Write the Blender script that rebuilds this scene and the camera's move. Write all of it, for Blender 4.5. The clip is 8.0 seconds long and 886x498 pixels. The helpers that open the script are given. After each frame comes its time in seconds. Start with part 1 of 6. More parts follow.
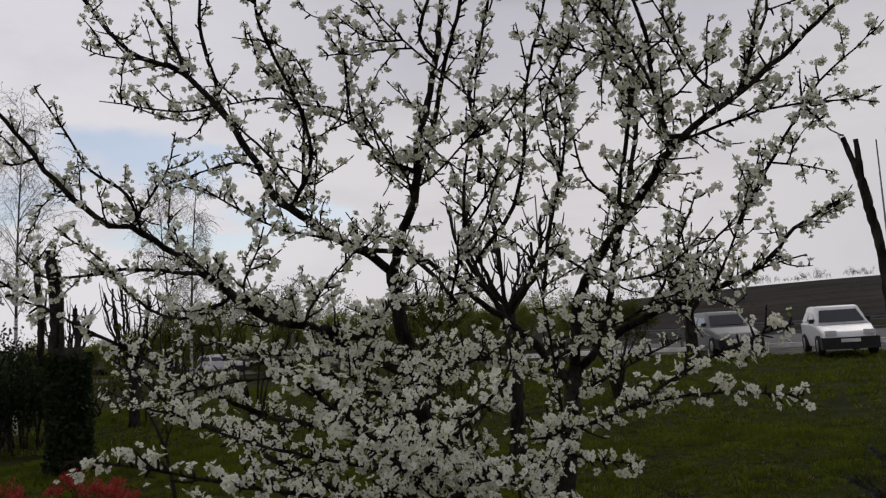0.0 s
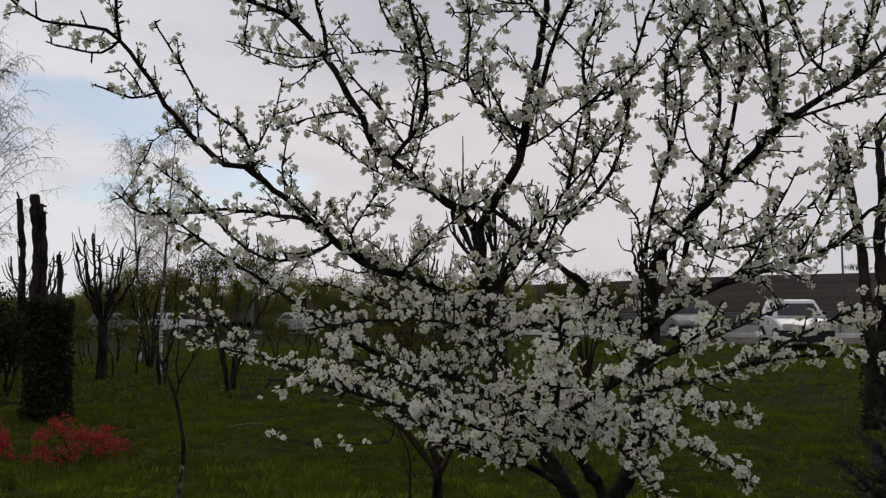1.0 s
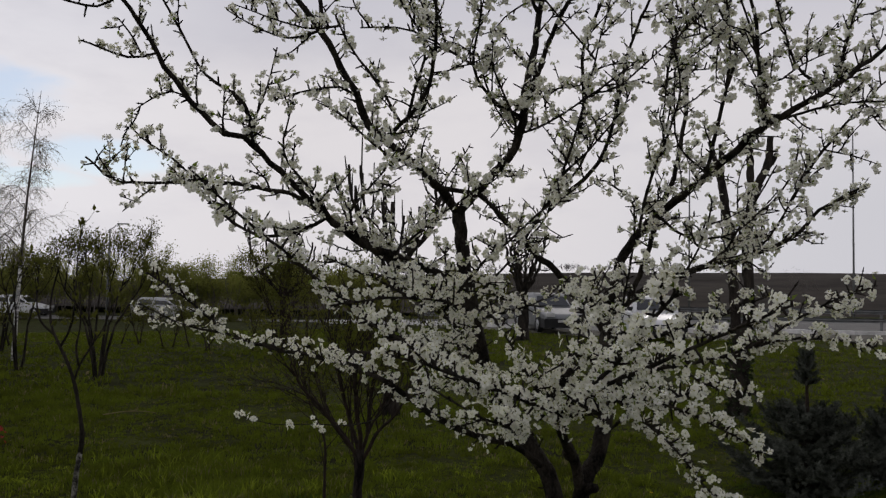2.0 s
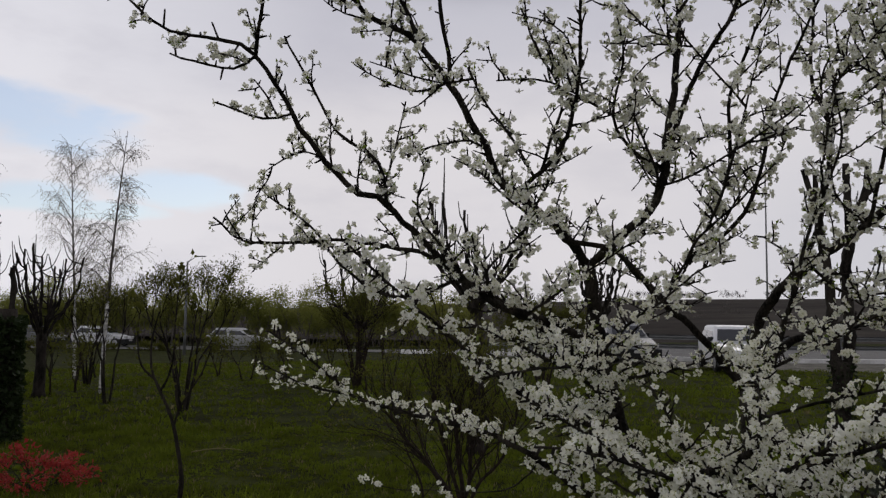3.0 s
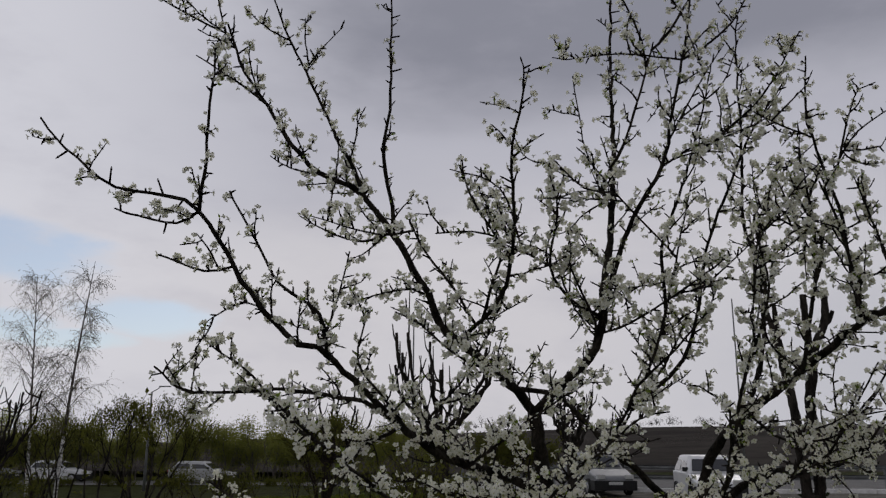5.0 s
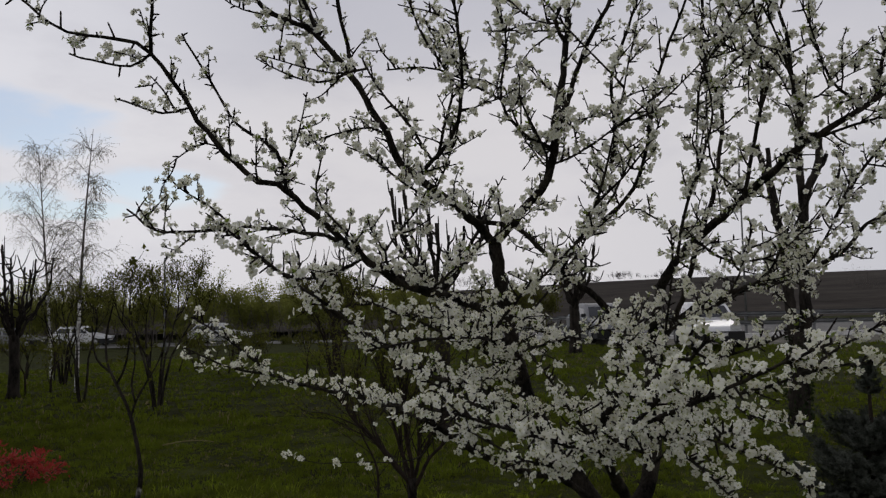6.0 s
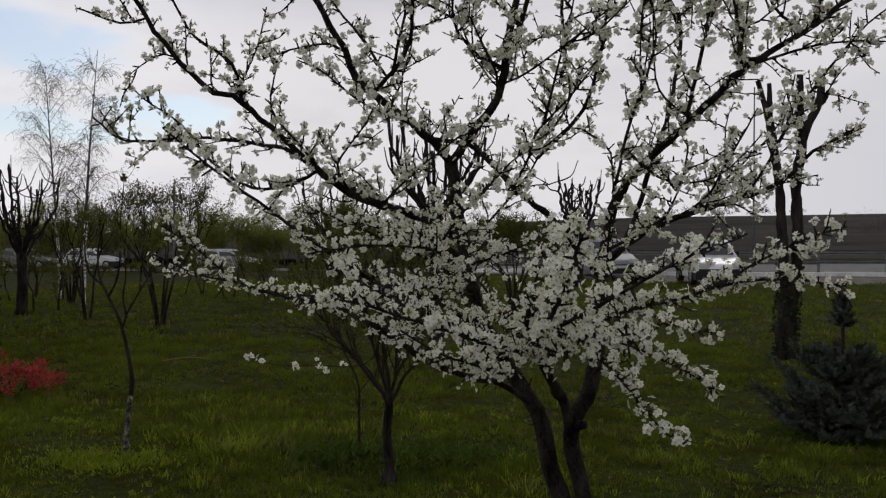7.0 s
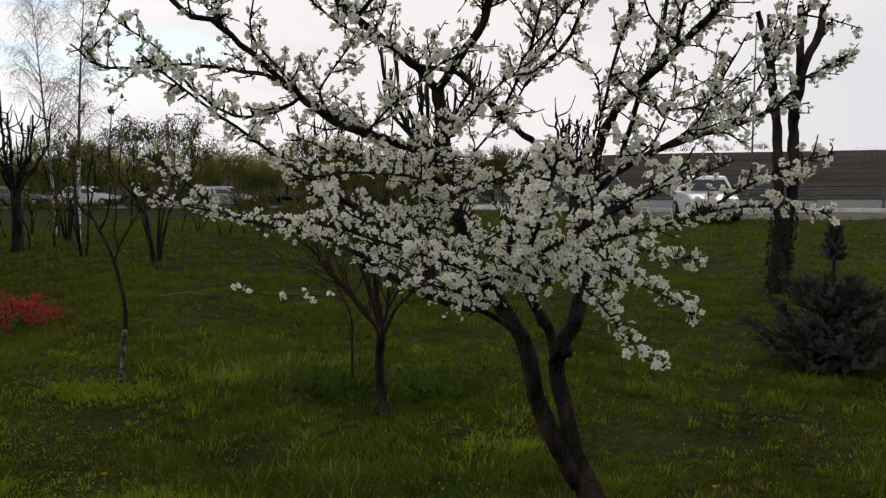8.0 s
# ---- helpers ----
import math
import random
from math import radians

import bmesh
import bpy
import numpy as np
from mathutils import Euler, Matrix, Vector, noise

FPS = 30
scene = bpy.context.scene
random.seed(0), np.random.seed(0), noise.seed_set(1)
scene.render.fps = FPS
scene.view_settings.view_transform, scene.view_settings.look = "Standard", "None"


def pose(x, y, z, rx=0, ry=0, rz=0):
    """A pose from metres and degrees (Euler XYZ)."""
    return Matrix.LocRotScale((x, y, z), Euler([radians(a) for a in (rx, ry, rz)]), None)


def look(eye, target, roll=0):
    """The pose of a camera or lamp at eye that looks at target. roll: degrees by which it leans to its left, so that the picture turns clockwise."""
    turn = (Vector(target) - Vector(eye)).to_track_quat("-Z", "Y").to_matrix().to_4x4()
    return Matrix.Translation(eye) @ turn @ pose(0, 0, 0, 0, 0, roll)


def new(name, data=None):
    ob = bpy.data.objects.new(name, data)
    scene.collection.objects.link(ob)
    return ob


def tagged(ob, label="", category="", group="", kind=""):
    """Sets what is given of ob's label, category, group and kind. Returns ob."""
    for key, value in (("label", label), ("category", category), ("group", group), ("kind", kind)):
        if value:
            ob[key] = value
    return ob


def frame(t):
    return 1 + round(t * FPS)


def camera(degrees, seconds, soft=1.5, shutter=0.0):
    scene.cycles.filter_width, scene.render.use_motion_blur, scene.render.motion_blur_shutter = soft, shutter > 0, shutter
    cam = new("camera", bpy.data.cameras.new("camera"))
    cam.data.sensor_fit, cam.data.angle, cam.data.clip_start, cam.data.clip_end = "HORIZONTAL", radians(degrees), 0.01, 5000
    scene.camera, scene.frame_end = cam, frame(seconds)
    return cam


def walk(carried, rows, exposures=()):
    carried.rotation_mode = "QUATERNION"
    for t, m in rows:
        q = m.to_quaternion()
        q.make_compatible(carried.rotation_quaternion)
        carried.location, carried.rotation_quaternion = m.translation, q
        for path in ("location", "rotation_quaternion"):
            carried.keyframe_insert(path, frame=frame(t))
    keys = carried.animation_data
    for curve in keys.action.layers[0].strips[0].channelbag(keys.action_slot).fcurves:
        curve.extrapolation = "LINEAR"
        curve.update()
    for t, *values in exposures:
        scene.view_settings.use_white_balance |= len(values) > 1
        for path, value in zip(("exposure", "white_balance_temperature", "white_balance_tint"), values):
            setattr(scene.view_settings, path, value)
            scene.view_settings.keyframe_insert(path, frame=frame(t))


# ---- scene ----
cam = camera(56.7, 8.0, 1.3)
PATH = [
    (0, (0.363, -2.344, 1.667), (0.061, -0.376, 1.855), -3.8),
    (0.5, (0.149, -2.456, 1.652), (-0.108, -0.479, 1.814), -1.6),
    (1, (-0.068, -2.49, 1.62), (-0.273, -0.504, 1.741), -0.4),
    (1.2, (-0.202, -2.472, 1.581), (-0.327, -0.479, 1.684), -0.4),
    (2.3, (-0.559, -2.519, 1.597), (-0.41, -0.527, 1.697), 1.4),
    (2.5, (-0.613, -2.492, 1.627), (-0.5, -0.498, 1.737), 1.8),
    (2.7, (-0.641, -2.499, 1.603), (-0.653, -0.504, 1.731), 1.9),
    (3, (-0.697, -2.389, 1.689), (-0.731, -0.396, 1.853), 0.7),
    (3.5, (-0.734, -2.387, 1.758), (-0.77, -0.425, 2.145), 2.5),
    (4, (-0.71, -2.382, 1.785), (-0.706, -0.443, 2.277), 2.6),
    (4.2, (-0.696, -2.386, 1.787), (-0.684, -0.45, 2.29), 2.4),
    (5.3, (-0.55, -2.466, 1.724), (-0.529, -0.509, 2.135), -0.9),
    (5.5, (-0.511, -2.494, 1.703), (-0.499, -0.521, 2.033), -1.4),
    (6, (-0.445, -2.516, 1.656), (-0.436, -0.52, 1.79), -1.4),
    (6.5, (-0.345, -2.595, 1.623), (-0.355, -0.596, 1.691), -1.1),
    (7, (-0.247, -2.629, 1.588), (-0.266, -0.629, 1.559), 0.1),
    (7.5, (-0.219, -2.632, 1.573), (-0.235, -0.634, 1.493), 0.3),
    (8, (-0.206, -2.615, 1.559), (-0.219, -0.623, 1.378), 0.0),
]
EXPOSURES = [(0.0, -0.06, 6550, 12), (1.0, -0.02, 6550, 12), (2.5, 0.08, 6500, 12), (3.5, -0.08, 6400, 12), (4.0, -0.19, 6350, 12), (5.5, -0.22, 6400, 12), (6.0, -0.04, 6450, 11), (7.0, 0.12, 6500, 10), (7.5, 0.26, 6550, 10), (8.0, 0.40, 6650, 10)]
walk(cam, [(t, look(eye, target, roll)) for t, eye, target, roll in PATH], EXPOSURES)

# ---- world and sun ----
world = bpy.data.worlds.new("sky")
scene.world = world
world.use_nodes = True
wn, wl = world.node_tree.nodes, world.node_tree.links
wn.clear()


def wnode(kind, **props):
    n = wn.new(kind)
    for k, v in props.items():
        n.inputs[k].default_value = v
    return n


def wmix(fac, a, b):
    n = wn.new("ShaderNodeMix")
    n.data_type = "RGBA"
    for sock, val in ((n.inputs[0], fac), (n.inputs[6], a), (n.inputs[7], b)):
        if isinstance(val, (tuple, float)):
            sock.default_value = val
        else:
            wl.new(val, sock)
    return n.outputs[2]


def wramp(src, lo, hi, a=0.0, b=1.0):
    n = wn.new("ShaderNodeMapRange")
    n.interpolation_type = "SMOOTHSTEP"
    wl.new(src, n.inputs[0])
    for i, v in enumerate((lo, hi, a, b)):
        n.inputs[i + 1].default_value = v
    return n.outputs[0]


def wmath(op, a, b):
    n = wn.new("ShaderNodeMath")
    n.operation = op
    for sock, val in zip(n.inputs, (a, b)):
        if isinstance(val, float):
            sock.default_value = val
        else:
            wl.new(val, sock)
    return n.outputs[0]


SUN_EL, SUN_AZ = radians(38), radians(28)
nishita = wn.new("ShaderNodeTexSky")
nishita.sky_type, nishita.sun_disc = "NISHITA", False
nishita.sun_elevation, nishita.sun_rotation = SUN_EL, SUN_AZ
blue = wmix(1.0, (0, 0, 0, 1), nishita.outputs[0])
scaled = wn.new("ShaderNodeVectorMath")
scaled.operation = "SCALE"
wl.new(blue, scaled.inputs[0])
scaled.inputs["Scale"].default_value = 0.11
coord = wn.new("ShaderNodeTexCoord").outputs["Generated"]
split = wn.new("ShaderNodeSeparateXYZ")
wl.new(coord, split.inputs[0])
mapped = wn.new("ShaderNodeMapping")
mapped.inputs["Scale"].default_value = (1.0, 1.0, 2.6)
mapped.inputs["Location"].default_value = (0.35, 0.1, 0.0)
wl.new(coord, mapped.inputs[0])
big = wnode("ShaderNodeTexNoise", Scale=2.3, Detail=7.0, Roughness=0.52)
wl.new(mapped.outputs[0], big.inputs["Vector"])
fine = wnode("ShaderNodeTexNoise", Scale=6.0, Detail=6.0, Roughness=0.55)
wl.new(mapped.outputs[0], fine.inputs["Vector"])
height = split.outputs["Z"]
east = split.outputs["X"]
billow = wmath("SUBTRACT", big.outputs[0], 0.5)
lifted = wmath("ADD", height, wmath("MULTIPLY", billow, 0.22))
# bright thin cloud low down, grey above it, and a heavy slate bank overhead to the east
cloud = wmix(wramp(lifted, 0.19, 0.36), (0.60, 0.584, 0.598, 1), (0.46, 0.46, 0.505, 1))
cloud = wmix(wramp(split.outputs["X"], -0.10, -0.5, 0.0, 0.65), cloud, (0.70, 0.70, 0.73, 1))
heavy = wmath("MULTIPLY", wramp(lifted, 0.34, 0.47, 0.0, 0.92), wramp(wmath("ADD", east, wmath("MULTIPLY", billow, 0.9)), -0.28, 0.10))
cloud = wmix(heavy, cloud, (0.225, 0.23, 0.27, 1))
cloud = wmix(wramp(fine.outputs[0], 0.46, 0.74, 0.0, 0.30), cloud, (0.41, 0.405, 0.455, 1))
# long low openings of pale blue
frayed = wmath("MULTIPLY", wmath("SUBTRACT", fine.outputs[0], 0.5), 6.0)
gap = None
for gx, gz, wide, tall in ((-0.325, 0.146, 0.075, 0.020), (-0.47, 0.205, 0.10, 0.034), (-0.47, 0.128, 0.06, 0.016), (-0.62, 0.17, 0.10, 0.03), (-0.40, 0.115, 0.05, 0.010)):
    dx = wmath("DIVIDE", wmath("SUBTRACT", east, gx), wide)
    dz = wmath("DIVIDE", wmath("SUBTRACT", height, gz), tall)
    away = wmath("ADD", wmath("ADD", wmath("MULTIPLY", dx, dx), wmath("MULTIPLY", dz, dz)), frayed)
    hole = wramp(away, 1.8, 0.2, 0.0, 0.62)
    gap = hole if gap is None else wmath("MAXIMUM", gap, hole)
gap = wmath("MULTIPLY", gap, wramp(split.outputs["Y"], 0.0, 0.4))
# a bank of darker cloud low in the east
bank = wmath("MULTIPLY", wramp(east, 0.12, 0.55, 0.0, 0.85), wramp(height, 0.30, 0.08))
cloud = wmix(bank, cloud, (0.47, 0.475, 0.51, 1))
sky = wmix(gap, cloud, scaled.outputs[0])
# the hidden sun stands ahead: the clouds are brighter on that side
ahead = wramp(split.outputs["Y"], -0.6, 0.8, 0.90, 1.16)
lit = wn.new("ShaderNodeVectorMath")
lit.operation = "SCALE"
wl.new(sky, lit.inputs[0])
wl.new(ahead, lit.inputs["Scale"])
back = wnode("ShaderNodeBackground", Strength=1.0)
wl.new(lit.outputs[0], back.inputs[0])
wl.new(back.outputs[0], wn.new("ShaderNodeOutputWorld").inputs[0])

sun = new("sun", bpy.data.lights.new("sun", "SUN"))
sun.data.energy, sun.data.angle, sun.data.color = 0.6, radians(25), (1.0, 0.95, 0.88)
sun.matrix_world = look((math.sin(SUN_AZ) * math.cos(SUN_EL) * 50, math.cos(SUN_AZ) * math.cos(SUN_EL) * 50, math.sin(SUN_EL) * 50), (0, 0, 0))


# ---- materials ----
def surface(name, dark, light, scale=8.0, rough=0.8, bump=0.0, bump_scale=60.0, metal=0.0, stretch=(1, 1, 1), vary=0.0, spec=0.3, glass=False, lo=0.52, hi=0.98):
    """A worn surface: two colours broken up at two scales, with fine relief."""
    m = bpy.data.materials.new(name)
    m.use_nodes = True
    n, l = m.node_tree.nodes, m.node_tree.links
    p = n["Principled BSDF"]
    p.inputs["Roughness"].default_value, p.inputs["Metallic"].default_value = rough, metal
    p.inputs["Specular IOR Level"].default_value = spec
    tc = n.new("ShaderNodeTexCoord").outputs["Object"]
    mp = n.new("ShaderNodeMapping")
    mp.inputs["Scale"].default_value = stretch
    l.new(tc, mp.inputs[0])
    a, b = n.new("ShaderNodeTexNoise"), n.new("ShaderNodeTexNoise")
    a.inputs["Scale"].default_value, a.inputs["Detail"].default_value = scale, 5
    b.inputs["Scale"].default_value, b.inputs["Detail"].default_value = scale * 9, 4
    mixed = n.new("ShaderNodeMath")
    mixed.operation = "MULTIPLY_ADD"
    for t in (a, b):
        l.new(mp.outputs[0], t.inputs["Vector"])
    l.new(b.outputs[0], mixed.inputs[0])
    mixed.inputs[1].default_value = 0.5
    l.new(a.outputs[0], mixed.inputs[2])
    ramp = n.new("ShaderNodeMapRange")
    ramp.inputs[1].default_value, ramp.inputs[2].default_value = lo, hi
    l.new(mixed.outputs[0], ramp.inputs[0])
    mix = n.new("ShaderNodeMix")
    mix.data_type = "RGBA"
    mix.inputs[6].default_value, mix.inputs[7].default_value = (*dark, 1), (*light, 1)
    l.new(ramp.outputs[0], mix.inputs[0])
    out = mix.outputs[2]
    if vary:
        geo, hsv = n.new("ShaderNodeNewGeometry"), n.new("ShaderNodeHueSaturation")
        info = n.new("ShaderNodeObjectInfo")
        add = n.new("ShaderNodeMath")
        add.operation = "ADD"
        l.new(geo.outputs["Random Per Island"], add.inputs[0])
        l.new(info.outputs["Random"], add.inputs[1])
        mr = n.new("ShaderNodeMapRange")
        mr.inputs[2].default_value = 2.0
        mr.inputs[3].default_value, mr.inputs[4].default_value = 1 - vary, 1 + vary
        l.new(add.outputs[0], mr.inputs[0])
        l.new(mr.outputs[0], hsv.inputs["Value"])
        l.new(out, hsv.inputs["Color"])
        out = hsv.outputs[0]
    l.new(out, p.inputs["Base Color"])
    if bump:
        bn, bt = n.new("ShaderNodeBump"), n.new("ShaderNodeTexNoise")
        bt.inputs["Scale"].default_value, bt.inputs["Detail"].default_value = bump_scale, 6
        bn.inputs["Strength"].default_value, bn.inputs["Distance"].default_value = bump, 0.02
        l.new(mp.outputs[0], bt.inputs["Vector"])
        l.new(bt.outputs[0], bn.inputs["Height"])
        l.new(bn.outputs[0], p.inputs["Normal"])
    if glass:
        p.inputs["Coat Weight"].default_value = 0.15
    return m


def leafy(name, dark, light, through_col, part_through=0.35, rough=0.55, vary=0.2, scale=20, lo=0.52, hi=0.98):
    """Thin living tissue: some light comes through it."""
    m = surface(name, dark, light, scale, rough, vary=vary, spec=0.08, lo=lo, hi=hi)
    n, l = m.node_tree.nodes, m.node_tree.links
    tr, mx = n.new("ShaderNodeBsdfTranslucent"), n.new("ShaderNodeMixShader")
    tr.inputs[0].default_value = (*through_col, 1)
    mx.inputs[0].default_value = part_through
    l.new(n["Principled BSDF"].outputs[0], mx.inputs[1])
    l.new(tr.outputs[0], mx.inputs[2])
    l.new(mx.outputs[0], n["Material Output"].inputs[0])
    return m


M_BARK = surface("plum_bark", (0.005, 0.0045, 0.004), (0.066, 0.056, 0.044), 16, 0.9, 1.0, 120, stretch=(1, 1, 0.45), spec=0.08, lo=0.58, hi=1.0)
M_TWIG = surface("plum_twig", (0.008, 0.007, 0.006), (0.034, 0.027, 0.023), 40, 0.85, spec=0.08)
M_PETAL = leafy("petal", (0.84, 0.845, 0.69), (0.96, 0.955, 0.90), (0.92, 0.905, 0.78), 0.36, 0.6, 0.12, 7)
M_HEART = leafy("flower_heart", (0.42, 0.43, 0.14), (0.62, 0.60, 0.28), (0.5, 0.52, 0.18), 0.2, vary=0.15)
M_CALYX = leafy("calyx", (0.13, 0.13, 0.05), (0.22, 0.20, 0.10), (0.22, 0.24, 0.08), 0.3)
M_BUDLEAF = leafy("young_leaf", (0.12, 0.17, 0.035), (0.22, 0.27, 0.06), (0.25, 0.34, 0.06), 0.4)
M_GRASS = leafy("grass_blade", (0.035, 0.035, 0.007), (0.118, 0.152, 0.015), (0.122, 0.156, 0.012), 0.36, 0.85, 0.6, 1.6, 0.60, 0.90)
M_WEED = leafy("weed_leaf", (0.025, 0.042, 0.009), (0.085, 0.125, 0.020), (0.09, 0.14, 0.02), 0.35, 0.8, 0.4, 3)
M_HERB = leafy("herb_leaf", (0.09, 0.13, 0.012), (0.24, 0.29, 0.026), (0.23, 0.28, 0.02), 0.38, 0.8, 0.5, 3, 0.58, 0.90)
M_STRAW = leafy("dry_blade", (0.16, 0.13, 0.06), (0.26, 0.22, 0.11), (0.2, 0.17, 0.08), 0.25)
M_GREYBARK = surface("grey_bark", (0.006, 0.005, 0.0045), (0.060, 0.051, 0.042), 9, 0.9, 0.9, 60, stretch=(1, 1, 0.35), spec=0.08, lo=0.58, hi=1.0)
M_BIRCH = surface("birch_bark", (0.04, 0.036, 0.032), (0.80, 0.78, 0.74), 5, 0.7, 0.3, 50, stretch=(0.6, 0.6, 3.2), lo=0.60, hi=0.82)
M_BROWNTWIG = surface("brown_twig", (0.012, 0.009, 0.008), (0.042, 0.030, 0.022), 30, 0.8, spec=0.1)
# paler than near twigs: the hazy glare of the sky is in the colour
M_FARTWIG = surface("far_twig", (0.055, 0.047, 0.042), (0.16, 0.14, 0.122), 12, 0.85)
M_OLIVE = leafy("olive_leaf", (0.05, 0.055, 0.012), (0.13, 0.13, 0.026), (0.13, 0.14, 0.025), 0.3, 0.8, 0.35)
M_WILLOW = leafy("willow_leaf", (0.12, 0.135, 0.028), (0.26, 0.275, 0.07), (0.28, 0.29, 0.07), 0.42, 0.8, 0.3)
M_DARKLEAF = leafy("ivy_leaf", (0.012, 0.02, 0.008), (0.035, 0.05, 0.018), (0.03, 0.05, 0.01), 0.15, 0.45, 0.3)
M_RED = leafy("red_leaf", (0.20, 0.022, 0.024), (0.48, 0.075, 0.065), (0.46, 0.06, 0.05), 0.35, 0.4, 0.35)
M_NEEDLE = leafy("spruce_needle", (0.024, 0.028, 0.021), (0.105, 0.113, 0.093), (0.05, 0.06, 0.045), 0.1, 0.85, 0.5, 8)
# old worn asphalt, paled further: the sky's grazing reflection is in the colour
M_ASPHALT = surface("asphalt", (0.105, 0.103, 0.098), (0.17, 0.166, 0.158), 1.2, 0.9, 0.4, 200, spec=0.15)
M_KERB = surface("kerb_stone", (0.50, 0.49, 0.47), (0.80, 0.79, 0.77), 3, 0.85, 0.3, 60, vary=0.2)
M_STEEL = surface("galvanised_steel", (0.14, 0.145, 0.145), (0.26, 0.265, 0.265), 2, 0.65, metal=0.35)
M_WHITEPAINT = surface("white_car_paint", (0.66, 0.67, 0.68), (0.78, 0.78, 0.78), 1.5, 0.3, spec=0.5)
M_SILVER = surface("silver_car_paint", (0.17, 0.175, 0.18), (0.24, 0.245, 0.25), 1.5, 0.5, metal=0.2, spec=0.4)
M_GLASS = surface("car_glass", (0.012, 0.014, 0.016), (0.022, 0.024, 0.027), 1.0, 0.08, spec=0.6, glass=True)
M_BLACK = surface("black_plastic", (0.010, 0.010, 0.011), (0.022, 0.022, 0.022), 6, 0.6)
M_TYRE = surface("tyre_rubber", (0.012, 0.012, 0.012), (0.028, 0.027, 0.026), 12, 0.85, 0.3, 80)
M_RIM = surface("wheel_rim", (0.28, 0.28, 0.29), (0.42, 0.42, 0.43), 4, 0.4, metal=0.7)
M_LAMP = surface("headlight", (0.5, 0.5, 0.48), (0.7, 0.7, 0.68), 5, 0.15, spec=0.6, glass=True)
M_FIELD = surface("far_field", (0.024, 0.021, 0.019), (0.066, 0.058, 0.050), 0.08, 1.0, stretch=(1, 3, 1), spec=0.02)
M_SOIL = surface("lawn_soil", (0.010, 0.010, 0.004), (0.040, 0.047, 0.009), 1.4, 0.95, 1.0, 30, spec=0.03)
M_VERGE = surface("dusty_verge", (0.060, 0.057, 0.045), (0.19, 0.18, 0.155), 2.0, 0.95, 0.6, 60, spec=0.05)
M_PALESILVER = surface("pale_silver_paint", (0.38, 0.385, 0.39), (0.48, 0.485, 0.49), 1.5, 0.4, metal=0.2, spec=0.5)


# ---- mesh helpers ----
class Geo:
    """Collects vertices and faces for one mesh."""

    def __init__(self):
        self.v, self.f, self.m = [], [], []

    def add(self, verts, faces, mat=0):
        off = len(self.v)
        self.v.extend(verts)
        self.f.extend([tuple(i + off for i in q) for q in faces])
        self.m.extend([mat] * len(faces))

    def mesh(self, name, mats, smooth=True):
        me = bpy.data.meshes.new(name)
        me.from_pydata([tuple(p) for p in self.v], [], self.f)
        for m in mats:
            me.materials.append(m)
        me.polygons.foreach_set("material_index", self.m)
        me.polygons.foreach_set("use_smooth", [smooth] * len(self.f))
        me.update()
        return me


def part(name, geo, mats, parent=None, label="", smooth=True, at=None):
    mats = mats if isinstance(mats, (list, tuple)) else [mats]
    if isinstance(geo, bmesh.types.BMesh):
        me = bpy.data.meshes.new(name)
        geo.to_mesh(me)
        geo.free()
        for m in mats:
            me.materials.append(m)
    elif isinstance(geo, Geo):
        me = geo.mesh(name, mats, smooth)
    else:
        me = geo
    ob = new(name, me)
    if at is not None:
        ob.matrix_basis = at
    if parent:
        ob.parent = parent
    if label:
        ob["label"] = label
    return ob


def thing(name, x, y, z, label, category, group="", kind="", turn=0.0):
    ob = new(name)
    ob.empty_display_size = 0.1
    ob.matrix_basis = pose(x, y, z, 0, 0, turn)
    return tagged(ob, label, category, group, kind)


def spline(pts, step=0.04):
    """A smooth run of points through the given ones."""
    p = [Vector(q) for q in pts]
    if len(p) == 2:
        n = max(2, int((p[1] - p[0]).length / step))
        return [p[0].lerp(p[1], i / n) for i in range(n + 1)]
    p = [p[0] * 2 - p[1]] + p + [p[-1] * 2 - p[-2]]
    out = []
    for i in range(1, len(p) - 2):
        a, b, c, d = p[i - 1:i + 3]
        n = max(1, int((c - b).length / step))
        for k in range(n):
            t = k / n
            out.append(0.5 * (2 * b + (c - a) * t + (2 * a - 5 * b + 4 * c - d) * t * t + (3 * b - a - 3 * c + d) * t ** 3))
    out.append(p[-2].copy())
    return out


def tube(geo, line, r0, r1, sides=6, mat=0, knobs=0.0, rng=random, power=1.0, flare=0.0):
    """A tapering round branch along a line, with lumps."""
    n = len(line)
    side = Vector((1, 0, 0.3))
    verts, faces = [], []
    for i, p in enumerate(line):
        d = (line[min(i + 1, n - 1)] - line[max(i - 1, 0)])
        if d.length < 1e-6:
            d = Vector((0, 0, 1))
        d.normalize()
        side = side - d * side.dot(d)
        if side.length < 1e-3:
            side = d.orthogonal()
        side.normalize()
        up = d.cross(side)
        t = i / max(1, n - 1)
        r = r0 + (r1 - r0) * t ** power
        r *= 1 + flare * max(0.0, 1 - t * 6) ** 2
        swell = 1 + knobs * (rng.random() - 0.4) if 0 < i < n - 1 else 1
        for k in range(sides):
            a = 2 * math.pi * k / sides
            rr = r * swell * (1 + knobs * 0.5 * (rng.random() - 0.5))
            verts.append(p + side * (rr * math.cos(a)) + up * (rr * math.sin(a)))
    for i in range(n - 1):
        for k in range(sides):
            a, b = i * sides + k, i * sides + (k + 1) % sides
            faces.append((a, b, b + sides, a + sides))
    faces.append(tuple(range(sides - 1, -1, -1)))
    faces.append(tuple((n - 1) * sides + k for k in range(sides)))
    geo.add(verts, faces, mat)


